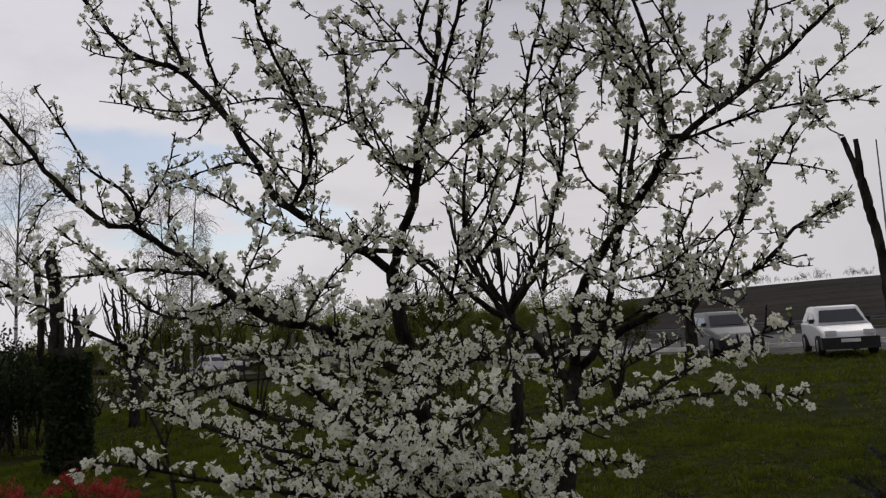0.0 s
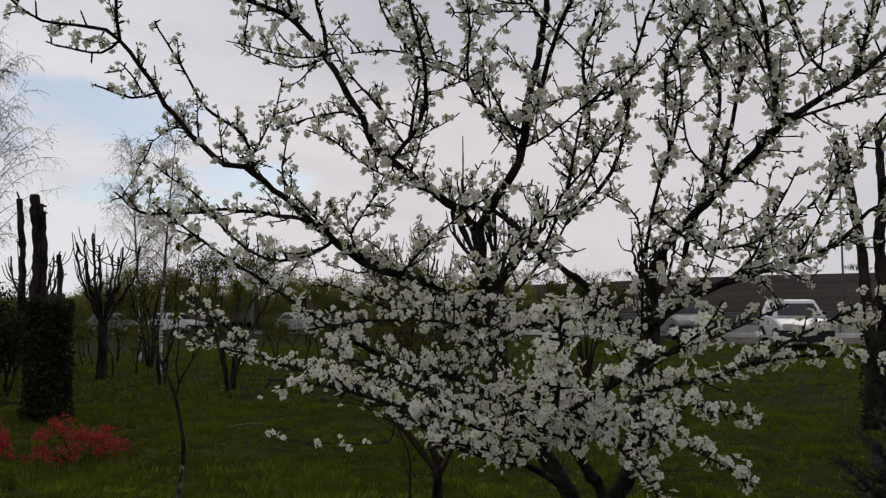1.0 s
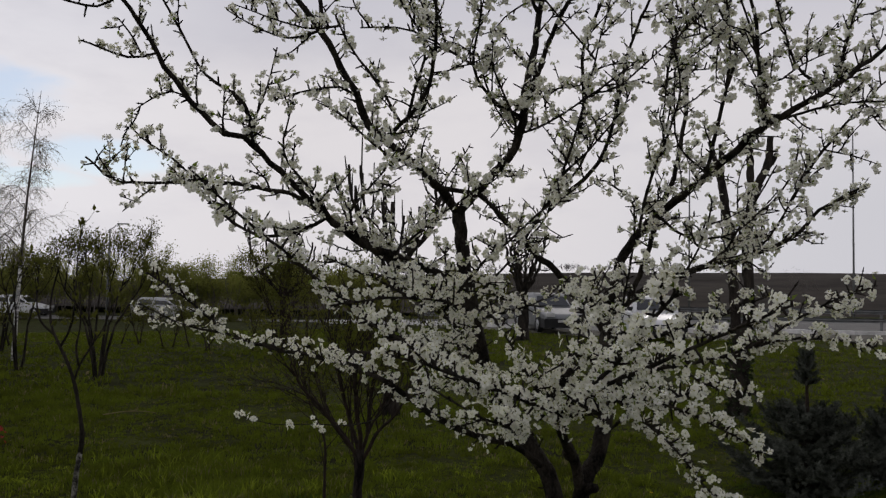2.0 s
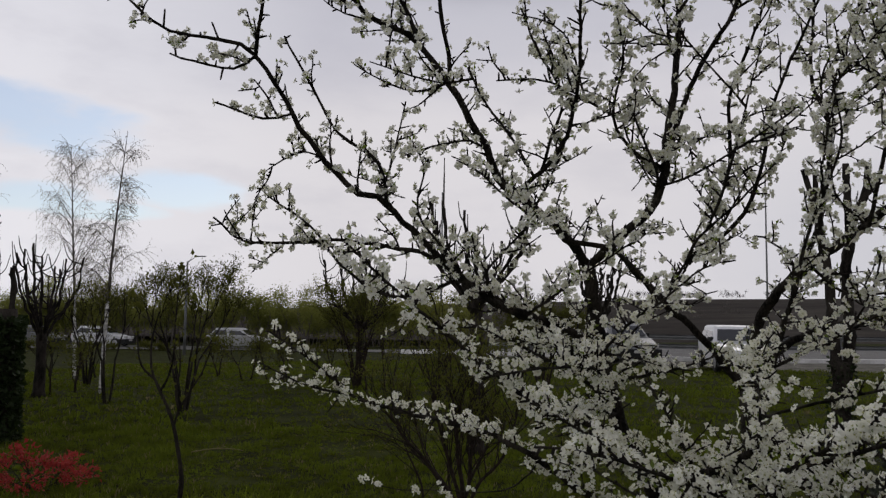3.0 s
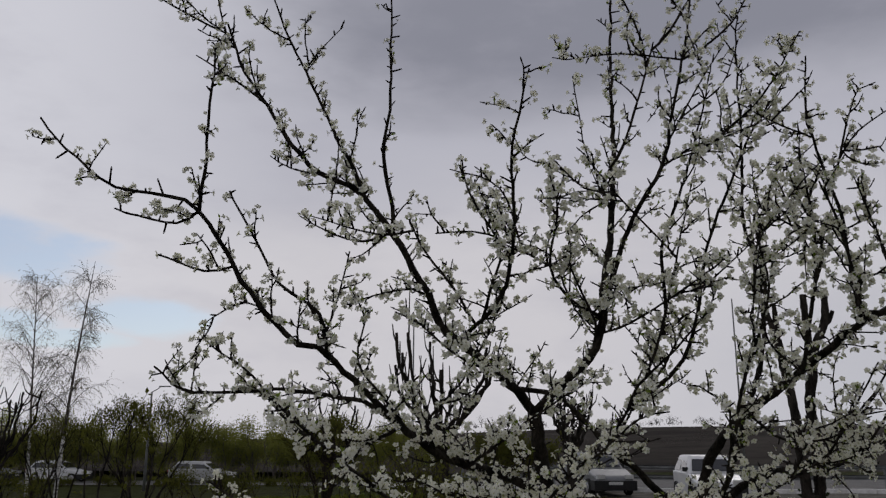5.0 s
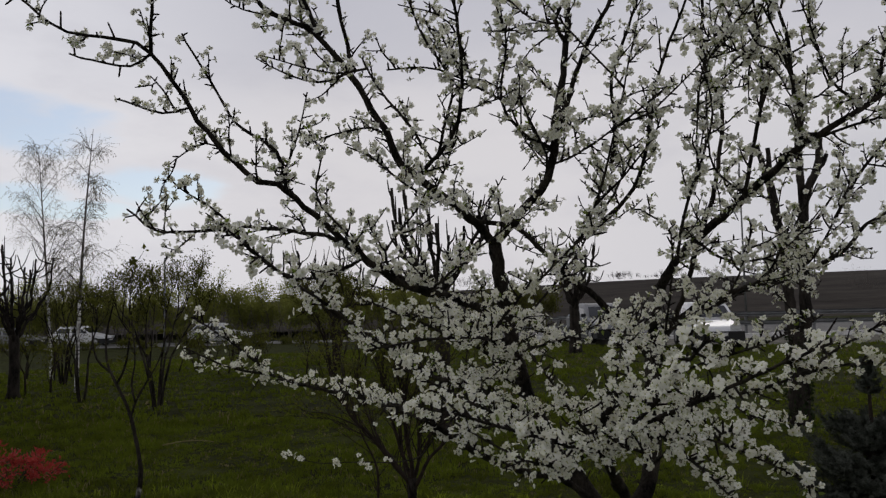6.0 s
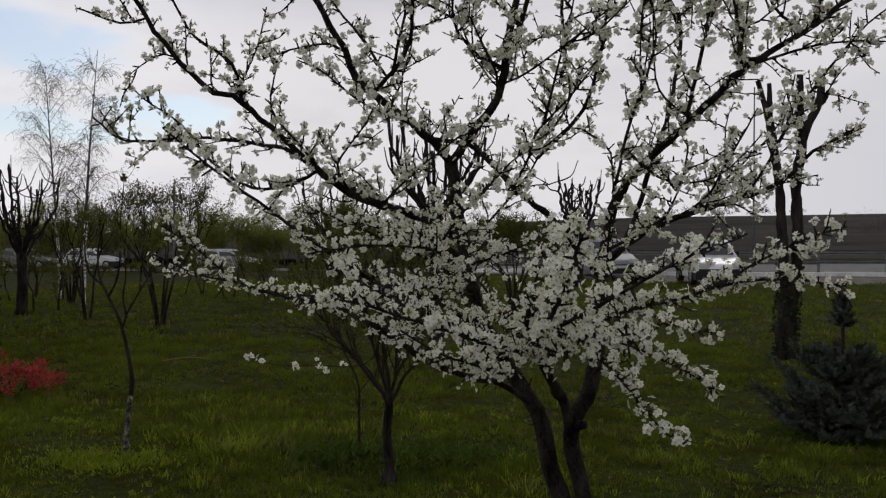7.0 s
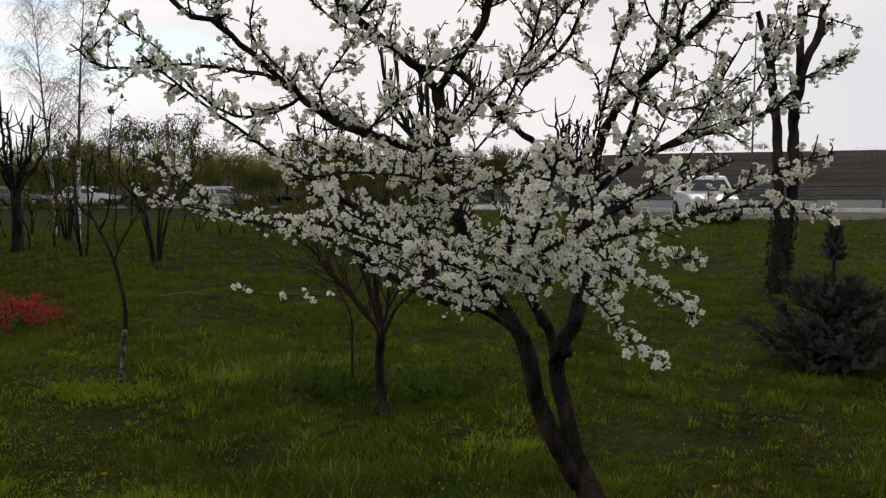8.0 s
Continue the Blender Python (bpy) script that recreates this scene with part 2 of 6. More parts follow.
def box(geo, x0, x1, y0, y1, z0, z1, mat=0):
    v = [Vector((x, y, z)) for z in (z0, z1) for y in (y0, y1) for x in (x0, x1)]
    geo.add(v, [(0, 2, 3, 1), (4, 5, 7, 6), (0, 1, 5, 4), (2, 6, 7, 3), (0, 4, 6, 2), (1, 3, 7, 5)], mat)


def rand_dir(rng):
    while True:
        v = Vector((rng.uniform(-1, 1), rng.uniform(-1, 1), rng.uniform(-1, 1)))
        if 0.05 < v.length < 1:
            return v.normalized()


def leaf(geo, p, d, size, rng, mat=0, width=0.45):
    """One small folded leaf."""
    side = d.cross(rand_dir(rng)).normalized() * size * width * 0.5
    bend = side.cross(d).normalized() * size * 0.18
    a, b = p + d * size * 0.45, p + d * size
    geo.add([p, a + side + bend, b, a - side + bend, a], [(0, 1, 4), (1, 2, 4), (2, 3, 4), (3, 0, 4)], mat)


# ---- ground, road and distance ----
def bumps(x, y):
    """The lie of the land: small unevenness, and a slow fall towards the north-west."""
    s = min(1.0, max(0.0, (-0.8 * x + 0.5 * (y - 20)) / 32))
    return -0.8 * s * s * (3 - 2 * s) + 0.035 * noise.noise((x * 0.35, y * 0.35, 1.7)) + 0.012 * noise.noise((x * 1.7, y * 1.7, 4.2))


def build_ground():
    g = Geo()
    n = 150
    xs = [math.copysign(abs(u) ** 3.2, u) * 900 + u * 12 for u in np.linspace(-1, 1, n)]
    ys = [math.copysign(abs(u) ** 3.2, u) * 900 + u * 12 + 4 for u in np.linspace(-1, 1, n)]
    g.v = [Vector((x, y, bumps(x, y))) for y in ys for x in xs]
    g.f = [(j * n + i, j * n + i + 1, (j + 1) * n + i + 1, (j + 1) * n + i) for j in range(n - 1) for i in range(n - 1)]
    g.m = [0] * len(g.f)
    tagged(part("ground", g, M_SOIL), "dark green park lawn with worn brownish patches", "lawn", kind="structure")


def kerb_y(x):
    """The edge of the road: straight in the east, swinging away behind the park to the north-west."""
    k = min(1.0, max(0.0, (10.0 - x) / 26.0))
    return 30.3 + 23.0 * k * k * (3 - 2 * k)


def road_width(x):
    k = min(1.0, max(0.0, (8.0 - x) / 16.0))
    return 16.0 - 9.5 * k * k * (3 - 2 * k)


def beside_kerb(x, off, z=0.0):
    """A place beyond the kerb, turned along it."""
    y = kerb_y(x) + off
    m = pose(x, y, bumps(x, y) + z)
    slope = (kerb_y(x + 0.5) - kerb_y(x - 0.5))
    return m @ pose(0, 0, 0, 0, 0, math.degrees(math.atan(slope)))


def stations(x0, x1, step):
    """Places along the kerb, evenly spaced."""
    x, out = x0, []
    while x < x1:
        out.append(x)
        slope = kerb_y(x + 0.5) - kerb_y(x - 0.5)
        x += step / math.sqrt(1 + slope * slope)
    return out


def build_road():
    g = Geo()
    xs, k = [-200 + 2.0 * i for i in range(201)], 9
    for x in xs:
        for j in range(k):
            y = kerb_y(x) + road_width(x) * j / (k - 1)
            g.v.append(Vector((x, y, bumps(x, y) + 0.04)))
    g.f = [(i * k + j, (i + 1) * k + j, (i + 1) * k + j + 1, i * k + j + 1) for i in range(len(xs) - 1) for j in range(k - 1)]
    g.m = [0] * len(g.f)
    tagged(part("road", g, M_ASPHALT), "worn grey asphalt road beyond the lawn, sky sheen in its pale colour", "road", kind="structure")
    g = Geo()
    xs = [1.0 + 1.0 * i for i in range(45)]
    for x in xs:
        wide = 4.6 * min(1.0, (x - 0.5) / 6) + 0.35 * noise.noise((x * 0.7, 0, 3))
        for j in range(4):
            y = kerb_y(x) - 0.12 - wide * (1 - j / 3)
            g.v.append(Vector((x, y, bumps(x, y) + (0.0 if j == 0 else 0.035))))
    g.f = [(i * 4 + j, (i + 1) * 4 + j, (i + 1) * 4 + j + 1, i * 4 + j + 1) for i in range(len(xs) - 1) for j in range(3)]
    g.m = [0] * len(g.f)
    tagged(part("verge", g, M_VERGE), "dusty grey strip of bare verge in front of the kerb", "verge", kind="structure")
    kerb = thing("kerb", 0, 0, 0, "pale concrete kerb between verge and road", "kerb", kind="structure")
    g = Geo()
    box(g, -0.985, 0.985, -0.13, 0.13, -0.1, 0.19)
    me = g.mesh("kerb_stone", [M_KERB], False)
    for x in stations(-3, 36, 2.0):
        part("kerb_stone", me, None, kerb, at=beside_kerb(x, 0.0))
    prof = [(-0.02, -0.10), (0.045, -0.06), (-0.02, 0.0), (0.045, 0.06), (-0.02, 0.10)]
    g = Geo()
    line = [(x, y, z) for x in (-1.52, 1.52) for y, z in prof]
    g.add([Vector(q) for q in line], [(i, i + 1, i + 6, i + 5) for i in range(4)])
    g.add([Vector((a, b + 0.012, c)) for a, b, c in line], [(i + 1, i, i + 5, i + 6) for i in range(4)])
    beam = g.mesh("beam", [M_STEEL], False)
    rail = thing("guard_rail", 0, 0, 0, "galvanised steel guard rail with two beams on posts along the road", "guard rail")
    g = Geo()
    box(g, -0.05, 0.05, 0.03, 0.12, -0.1, 1.0)
    post = g.mesh("post", [M_STEEL], False)
    for x in stations(1.0, 40, 3.0):
        part("post", post, None, rail, at=beside_kerb(x, 3.4))
        for z in (0.52, 0.92):
            part("beam", beam, None, rail, at=beside_kerb(x, 3.4, z) @ Matrix.Translation((1.5, 0, 0)))


def build_hill():
    """A long low rise of fields on the far side of the road."""
    g = Geo()
    nx, ny = 90, 14
    for j in range(ny):
        for i in range(nx):
            u, w = i / (nx - 1), j / (ny - 1)
            x = -160 + 520 * u
            crest = 2.6 + 3.5 * (1 - math.exp(-max(0, u - 0.24) * 7.0)) + 0.5 * noise.noise((x * 0.012, 3, 0))
            rise = math.sin(min(1.0, w * 1.25) * math.pi / 2)
            g.v.append(Vector((x, 64 + 75 * w - 0.15 * x, -0.3 + crest * rise + 0.25 * noise.noise((x * 0.05, w * 4, 7)))))
    g.f = [(j * nx + i, j * nx + i + 1, (j + 1) * nx + i + 1, (j + 1) * nx + i) for j in range(ny - 1) for i in range(nx - 1)]
    g.m = [0] * len(g.f)
    tagged(part("hill", g, M_FIELD), "long low brown field rising beyond the road", "hill", kind="structure")


build_ground()
build_road()
build_hill()


# ---- the plum tree ----
def flower_shape(rng, open_=1.0, radius=0.0125):
    """Five rounded cupped petals round a greenish heart, on a short stalk."""
    g = Geo()
    for k in range(5):
        a = 2 * math.pi * (k + rng.uniform(-0.12, 0.12)) / 5
        tilt = radians(14 + 58 * (1 - open_) + rng.uniform(-9, 12))
        out = Vector((math.cos(a), math.sin(a), 0))
        across = Vector((-math.sin(a), math.cos(a), 0))
        d = out * math.cos(tilt) + Vector((0, 0, math.sin(tilt)))
        n = d.cross(across) * -1
        r, w = radius * rng.uniform(0.92, 1.08), radius * rng.uniform(0.76, 0.92)
        tw = rng.uniform(-0.10, 0.10)
        p = [d * r * 0.06,
             d * r * 0.52 + across * w * 0.50 + n * r * (0.10 + tw),
             d * r * 0.52 - across * w * 0.50 + n * r * (0.10 - tw),
             d * r * 0.60 - n * r * 0.06,
             d * r * 0.92 + across * w * 0.36 + n * r * 0.20,
             d * r * 0.92 - across * w * 0.36 + n * r * 0.20,
             d * r * 1.02 + n * r * 0.12]
        g.add(p, [(0, 3, 1), (0, 2, 3), (1, 3, 4), (2, 5, 3), (3, 6, 4), (3, 5, 6)], 0)
    heart = [Vector((math.cos(2.1 * i) * radius * 0.2, math.sin(2.1 * i) * radius * 0.2, radius * 0.1)) for i in range(3)]
    g.add(heart + [Vector((0, 0, radius * 0.42))], [(0, 1, 3), (1, 2, 3), (2, 0, 3)], 1)
    for i in range(4):
        a = rng.uniform(0, 6.3)
        v = Vector((math.cos(a), math.sin(a), 0))
        b = v * radius * 0.34 + Vector((0, 0, radius * 0.55))
        s = v.cross(Vector((0, 0, 1))) * radius * 0.05
        g.add([Vector((0, 0, 0)), b - s, b + s], [(0, 1, 2)], 1)
    cup = [Vector((math.cos(2.1 * i) * radius * 0.22, math.sin(2.1 * i) * radius * 0.22, 0)) for i in range(3)]
    stalk = Vector((0, 0, -radius * 0.8))
    g.add(cup + [stalk], [(1, 0, 3), (2, 1, 3), (0, 2, 3)], 2)
    return g


FLOWER_MATS = [M_PETAL, M_HEART, M_CALYX]
rng = random.Random(11)
FLOWERS = [flower_shape(rng, o, r) for o, r in ((0.95, 0.0118), (0.85, 0.0112), (0.7, 0.0108), (1.05, 0.0124), (0.4, 0.0088), (0.8, 0.0104))]
FLOWER_MESHES = [f.mesh("blossom", FLOWER_MATS) for f in FLOWERS]
FLOWER_ARRAYS = [np.array([tuple(p) for p in f.v]) for f in FLOWERS]

blooms = []      # place, facing, size
leaves = []      # place, direction, size
twig_geo = Geo()


def cluster(p, d, n, rng, spread=0.010):
    """A tight ball of flowers round the end of a spur, with the odd opening leaf."""
    for _ in range(n):
        face = (d * 0.35 + rand_dir(rng) * 1.1 + Vector((0, 0, 0.10))).normalized()
        q = p + d * rng.uniform(-0.3, 1.0) * spread + face * rng.uniform(0.007, 0.016)
        blooms.append((q, face, rng.uniform(0.74, 1.10)))
    if rng.random() < 0.40:
        for _ in range(rng.randint(1, 2)):
            leaves.append((p, (d + rand_dir(rng) * 0.8).normalized(), rng.uniform(0.010, 0.020)))


def spurs(line, bloom, rng, start=0.0, gap=0.036, reach=0.013):
    """Short stubby spurs along a shoot, most with a ball of blossom, some still in dark bud."""
    travelled, nxt = 0.0, start
    for a, b in zip(line, line[1:]):
        seg = (b - a).length
        while nxt < travelled + seg:
            p = a.lerp(b, (nxt - travelled) / max(seg, 1e-6))
            t = (b - a).normalized()
            d = (rand_dir(rng) + Vector((0, 0, 0.25)))
            d = (d - t * d.dot(t) * 0.8 + t * 0.3).normalized()
            s = rng.uniform(0.4, 1.7) * reach
            tube(twig_geo, [p, p + d * s * 0.6, p + d * s], 0.0032, 0.0022, 4)
            if rng.random() < min(0.95, bloom):
                cluster(p + d * s, d, 1 + int(rng.random() * 3.2 * bloom + 0.5), rng)
            else:
                tube(twig_geo, [p + d * s, p + d * (s + 0.004), p + d * (s + 0.010)], 0.0034, 0.0012, 4)
            nxt += gap * rng.choice((0.45, 0.6, 0.8, 1.1, 1.7))
        travelled += seg


def shoot(p, d, length, r, bloom, rng, depth=1):
    """A thin crooked side shoot with its spurs, ending in a dark bud or a last flower."""
    line, q, v = [p], p.copy(), d.copy()
    n = max(3, int(length / 0.022))
    for _ in range(n):
        v = (v + rand_dir(rng) * 0.26 + Vector((0, 0, 0.06))).normalized()
        q = q + v * (length / n)
        line.append(q.copy())
    tube(twig_geo, line, r, 0.0017, 4, knobs=0.3, rng=rng)
    spurs(line, bloom, rng, 0.014, 0.027, 0.008)
    if rng.random() < 0.45:
        cluster(line[-1], v, rng.randint(1, 2), rng)
    else:
        tube(twig_geo, [line[-1], line[-1] + v * 0.005, line[-1] + v * 0.013], 0.0028, 0.0010, 4)
    if depth and length > 0.11:
        for _ in range(int(length / 0.10)):
            k = rng.randint(1, n - 1)
            t = (line[k] - line[k - 1]).normalized()
            w = (t * 0.6 + rand_dir(rng) * 0.9).normalized()
            shoot(line[k], w, length * rng.uniform(0.25, 0.5), r * 0.7, bloom, rng, depth - 1)


plum = thing("plum_tree", 0.40, 0.25, 0.0, "young plum tree in full white blossom on the lawn", "tree")
PLUM_INV = Matrix.Translation((-0.40, -0.25, 0.0))
LIMB_NO = [0]
WOOD = []        # points along the wood grown so far


def limb(name, r0, r1, bloom, shoots, *pts, sides=8, knobs=0.16, bare=0.0, pitch=0.0, long=1.0):
    """One limb of the plum: its wood is a part, its shoots and blossom grow from it. bare: length at its foot with no growth."""
    LIMB_NO[0] += 1
    rng = random.Random(LIMB_NO[0] * 7 + 3)
    line = spline(pts, 0.035)
    if name == "branch":
        onward = (line[min(4, len(line) - 1)] - line[0]).normalized()
        foot = min(WOOD, key=lambda q: (line[0] - q).length * (1.7 - (line[0] - q).normalized().dot(onward)))
        if (foot - line[0]).length > 0.012:
            line = spline([foot] + line[2::4] + [line[-1]], 0.035)
    WOOD.extend(line[:-1])
    for i in range(1, len(line) - 1):
        line[i] = line[i] + rand_dir(rng) * min(0.004, r0 * 0.25)
    g = Geo()
    slim = 0.80 if name in ("limb", "branch") else 1.0
    tube(g, line, r0 * slim, r1 * slim, sides, knobs=knobs, rng=rng)
    g.v = [PLUM_INV @ p for p in g.v]
    part(name, g, M_BARK, plum)
    total = sum((b - a).length for a, b in zip(line, line[1:]))
    if bloom:
        spurs(line, bloom * 0.8, rng, bare + 0.02, pitch or (0.028 if r0 < 0.012 else 0.042) / max(0.8, bloom), 0.011 + r0 * 0.8)
    if shoots:
        dist, nxt = 0.0, bare + 0.05
        for a, b in zip(line, line[1:]):
            seg = (b - a).length
            if dist + seg > nxt:
                t = (b - a).normalized()
                d = rand_dir(rng) + Vector((0, 0, 0.35))
                d = (d - t * d.dot(t) + t * 0.55).normalized()
                far = 1 - 0.45 * dist / total
                shoot(a, d, max(0.045, rng.uniform(0.04, 0.22) * far * long), 0.0030, bloom, rng)
                nxt += 0.042 / shoots * rng.uniform(0.6, 1.5)
            dist += seg


# trunk and the two stems
limb("trunk", 0.060, 0.044, 0, 0, (0.42, 0.24, -0.05), (0.39, 0.25, 0.14), (0.345, 0.26, 0.32), (0.30, 0.27, 0.42), (0.272, 0.28, 0.49), sides=14, knobs=0.10)
limb("stem", 0.034, 0.023, 0.15, 0.0, (0.268, 0.27, 0.44), (0.192, 0.27, 0.575), (0.138, 0.27, 0.688), (0.110, 0.27, 0.77), (0.086, 0.28, 0.871), (0.061, 0.29, 0.972), (-0.014, 0.31, 1.081), (-0.08, 0.33, 1.191), (-0.143, 0.36, 1.311), (-0.185, 0.39, 1.46), (-0.205, 0.41, 1.58), (-0.224, 0.42, 1.70), (-0.245, 0.43, 1.875), sides=12, knobs=0.10, bare=0.5)
limb("stem", 0.032, 0.026, 0.15, 0.0, (0.296, 0.29, 0.44), (0.252, 0.295, 0.56), (0.226, 0.30, 0.668), (0.203, 0.32, 0.778), (0.190, 0.34, 0.878), (0.223, 0.36, 0.958), (0.268, 0.39, 1.036), (0.299, 0.44, 1.156), (0.321, 0.51, 1.299), (0.348, 0.60, 1.49), sides=12, knobs=0.10, bare=0.5)
limb("limb", 0.024, 0.009, 0.9, 1.0, (0.182, 0.33, 0.88), (0.161, 0.28, 0.994), (0.123, 0.22, 1.056), (0.049, 0.08, 1.185), (-0.006, -0.03, 1.254), (-0.03, -0.30, 1.32), (-0.05, -0.55, 1.40), bare=0.3)
limb("pruned_stub", 0.019, 0.016, 0, 0, (0.195, 0.33, 0.90), (0.215, 0.30, 0.915), (0.226, 0.28, 0.922))
limb("pruned_stub", 0.018, 0.016, 0, 0, (0.150, 0.26, 1.02), (0.125, 0.235, 1.045), (0.112, 0.22, 1.06))
# the right-hand crown
limb("limb", 0.025, 0.005, 0.9, 1.2, (0.348, 0.60, 1.48), (0.362, 0.58, 1.60), (0.385, 0.50, 1.735), (0.43, 0.42, 1.82), (0.50, 0.28, 1.91), (0.58, 0.12, 2.005), (0.655, -0.05, 2.105), (0.74, -0.16, 2.16), (0.94, -0.16, 2.30), (1.07, -0.16, 2.41), (1.19, -0.18, 2.51), bare=0.45)
limb("limb", 0.022, 0.005, 0.9, 1.3, (0.35, 0.60, 1.47), (0.44, 0.63, 1.555), (0.56, 0.64, 1.63), (0.70, 0.55, 1.69), (0.85, 0.42, 1.74), (0.99, 0.37, 1.82), (1.07, 0.37, 1.90), (1.24, 0.37, 2.00), bare=0.45)
limb("limb", 0.021, 0.006, 0.7, 0.7, (0.345, 0.58, 1.42), (0.25, 0.575, 1.55), (0.14, 0.565, 1.665), (0.03, 0.555, 1.755), (-0.06, 0.50, 1.84), (-0.14, 0.44, 1.91), (-0.22, 0.38, 2.00), bare=0.5)
limb("branch", 0.014, 0.003, 0.8, 0.7, (0.44, 0.62, 1.56), (0.48, 0.58, 1.69), (0.51, 0.52, 1.84), (0.57, 0.47, 2.06), (0.63, 0.52, 2.36), (0.57, 0.50, 2.51), (0.55, 0.47, 2.65), (0.55, 0.42, 2.91), (0.53, 0.37, 3.14), (0.53, 0.32, 3.34), bare=0.1)
limb("branch", 0.010, 0.003, 0.8, 0.6, (0.50, 0.03, 1.92), (0.53, 0.02, 2.06), (0.56, 0.00, 2.23), (0.57, -0.03, 2.39), (0.53, -0.08, 2.49), (0.52, -0.08, 2.64))
limb("branch", 0.007, 0.003, 0.8, 0.6, (0.66, -0.09, 2.08), (0.63, -0.10, 2.24), (0.57, -0.18, 2.36), (0.47, -0.28, 2.47))
limb("branch", 0.007, 0.003, 0.8, 0.5, (0.83, -0.16, 2.22), (0.88, -0.13, 2.34), (0.94, -0.08, 2.46), (0.95, -0.08, 2.61))
limb("branch", 0.006, 0.003, 0.8, 0.6, (0.28, 0.02, 1.71), (0.26, -0.03, 1.82), (0.21, -0.08, 1.89), (0.12, -0.13, 1.92))
limb("branch", 0.007, 0.003, 0.8, 0.6, (0.55, 0.20, 1.65), (0.79, 0.27, 1.86), (0.94, 0.32, 2.02), (0.98, 0.32, 2.17))
limb("branch", 0.006, 0.003, 0.8, 0.6, (0.67, 0.25, 1.68), (0.91, 0.42, 1.77), (1.11, 0.42, 1.82))
limb("branch", 0.006, 0.003, 0.8, 0.5, (0.01, 0.32, 1.75), (0.13, 0.32, 2.06), (0.21, 0.27, 2.12), (0.24, 0.22, 2.18))
# the left-hand crown
limb("limb", 0.021, 0.004, 0.8, 0.55, (-0.245, 0.43, 1.865), (-0.30, 0.36, 1.92), (-0.38, 0.22, 1.98), (-0.49, 0.20, 2.06), (-0.57, 0.18, 2.13), (-0.61, 0.17, 2.23), (-0.68, 0.16, 2.34), (-0.73, 0.15, 2.43), (-0.82, 0.12, 2.53), (-0.85, 0.09, 2.56), (-0.96, 0.07, 2.60), (-1.05, 0.05, 2.69), (-1.13, 0.02, 2.81), (-1.20, 0.00, 2.91), (-1.26, -0.03, 3.07), bare=0.12)
limb("branch", 0.009, 0.003, 0.55, 0.2, (-0.72, 0.14, 2.43), (-0.74, 0.12, 2.58), (-0.76, 0.10, 2.66), (-0.74, 0.07, 2.82), (-0.74, 0.04, 3.03), (-0.74, 0.02, 3.22))
limb("branch", 0.009, 0.003, 0.75, 0.3, (-0.82, 0.12, 2.55), (-0.89, 0.12, 2.70), (-0.96, 0.10, 2.82), (-1.00, 0.08, 2.91), (-1.07, 0.06, 3.05))
limb("limb", 0.020, 0.003, 0.75, 0.5, (-0.245, 0.43, 1.865), (-0.20, 0.32, 1.92), (-0.16, 0.20, 1.97), (-0.11, 0.12, 2.02), (-0.07, 0.07, 2.13), (-0.065, 0.08, 2.23), (-0.03, 0.12, 2.36), (-0.0, 0.18, 2.55), (0.02, 0.22, 2.76), (0.03, 0.24, 3.08), (0.04, 0.25, 3.32), (0.04, 0.25, 3.5), bare=0.15)
limb("branch", 0.012, 0.003, 0.8, 0.4, (-0.068, 0.09, 2.12), (-0.045, 0.12, 2.22), (-0.01, 0.12, 2.33), (0.035, 0.07, 2.45), (0.08, -0.03, 2.56), (0.13, -0.05, 2.63), (0.14, -0.08, 2.78), (0.18, -0.11, 2.95), (0.20, -0.13, 3.11))
limb("branch", 0.008, 0.003, 0.75, 0.4, (-0.075, 0.16, 2.53), (0.00, 0.06, 2.66), (0.07, 0.02, 2.87), (0.13, 0.05, 3.06))
limb("branch", 0.006, 0.0025, 0.4, 0.2, (-0.07, 0.07, 2.14), (-0.18, 0.02, 2.19), (-0.23, -0.03, 2.31))
limb("branch", 0.010, 0.003, 0.85, 0.5, (-0.51, 0.20, 2.08), (-0.46, 0.12, 2.12), (-0.41, 0.07, 2.16), (-0.37, -0.03, 2.25), (-0.37, -0.2, 2.37), (-0.38, -0.3, 2.42), (-0.39, -0.36, 2.5), (-0.38, -0.39, 2.55), (-0.37, -0.41, 2.63), (-0.35, -0.42, 2.72))
limb("branch", 0.006, 0.003, 0.8, 0.4, (-0.46, 0.12, 2.12), (-0.54, 0.07, 2.24), (-0.62, 0.02, 2.33), (-0.67, -0.03, 2.42))
limb("limb", 0.020, 0.003, 0.8, 0.5, (-0.21, 0.40, 1.575), (-0.33, 0.32, 1.645), (-0.45, 0.20, 1.69), (-0.58, 0.10, 1.73), (-0.72, 0.08, 1.84), (-0.83, 0.02, 1.94), (-0.92, -0.08, 2.025), (-0.98, -0.11, 2.03), (-1.04, -0.14, 2.09), (-1.11, -0.17, 2.17), (-1.17, -0.21, 2.27), (-1.24, -0.25, 2.38), (-1.33, -0.25, 2.42), (-1.42, -0.26, 2.43), (-1.51, -0.28, 2.46), (-1.60, -0.30, 2.54), (-1.67, -0.32, 2.62), bare=0.15)
limb("branch", 0.006, 0.003, 0.9, 0.1, (-1.24, -0.25, 2.38), (-1.22, -0.31, 2.43), (-1.2, -0.36, 2.49), (-1.19, -0.4, 2.52), (-1.18, -0.44, 2.61), (-1.17, -0.45, 2.69), (-1.17, -0.46, 2.76))
limb("branch", 0.005, 0.003, 1.0, 0.1, (-1.23, -0.25, 2.37), (-1.34, -0.24, 2.34), (-1.48, -0.23, 2.39))
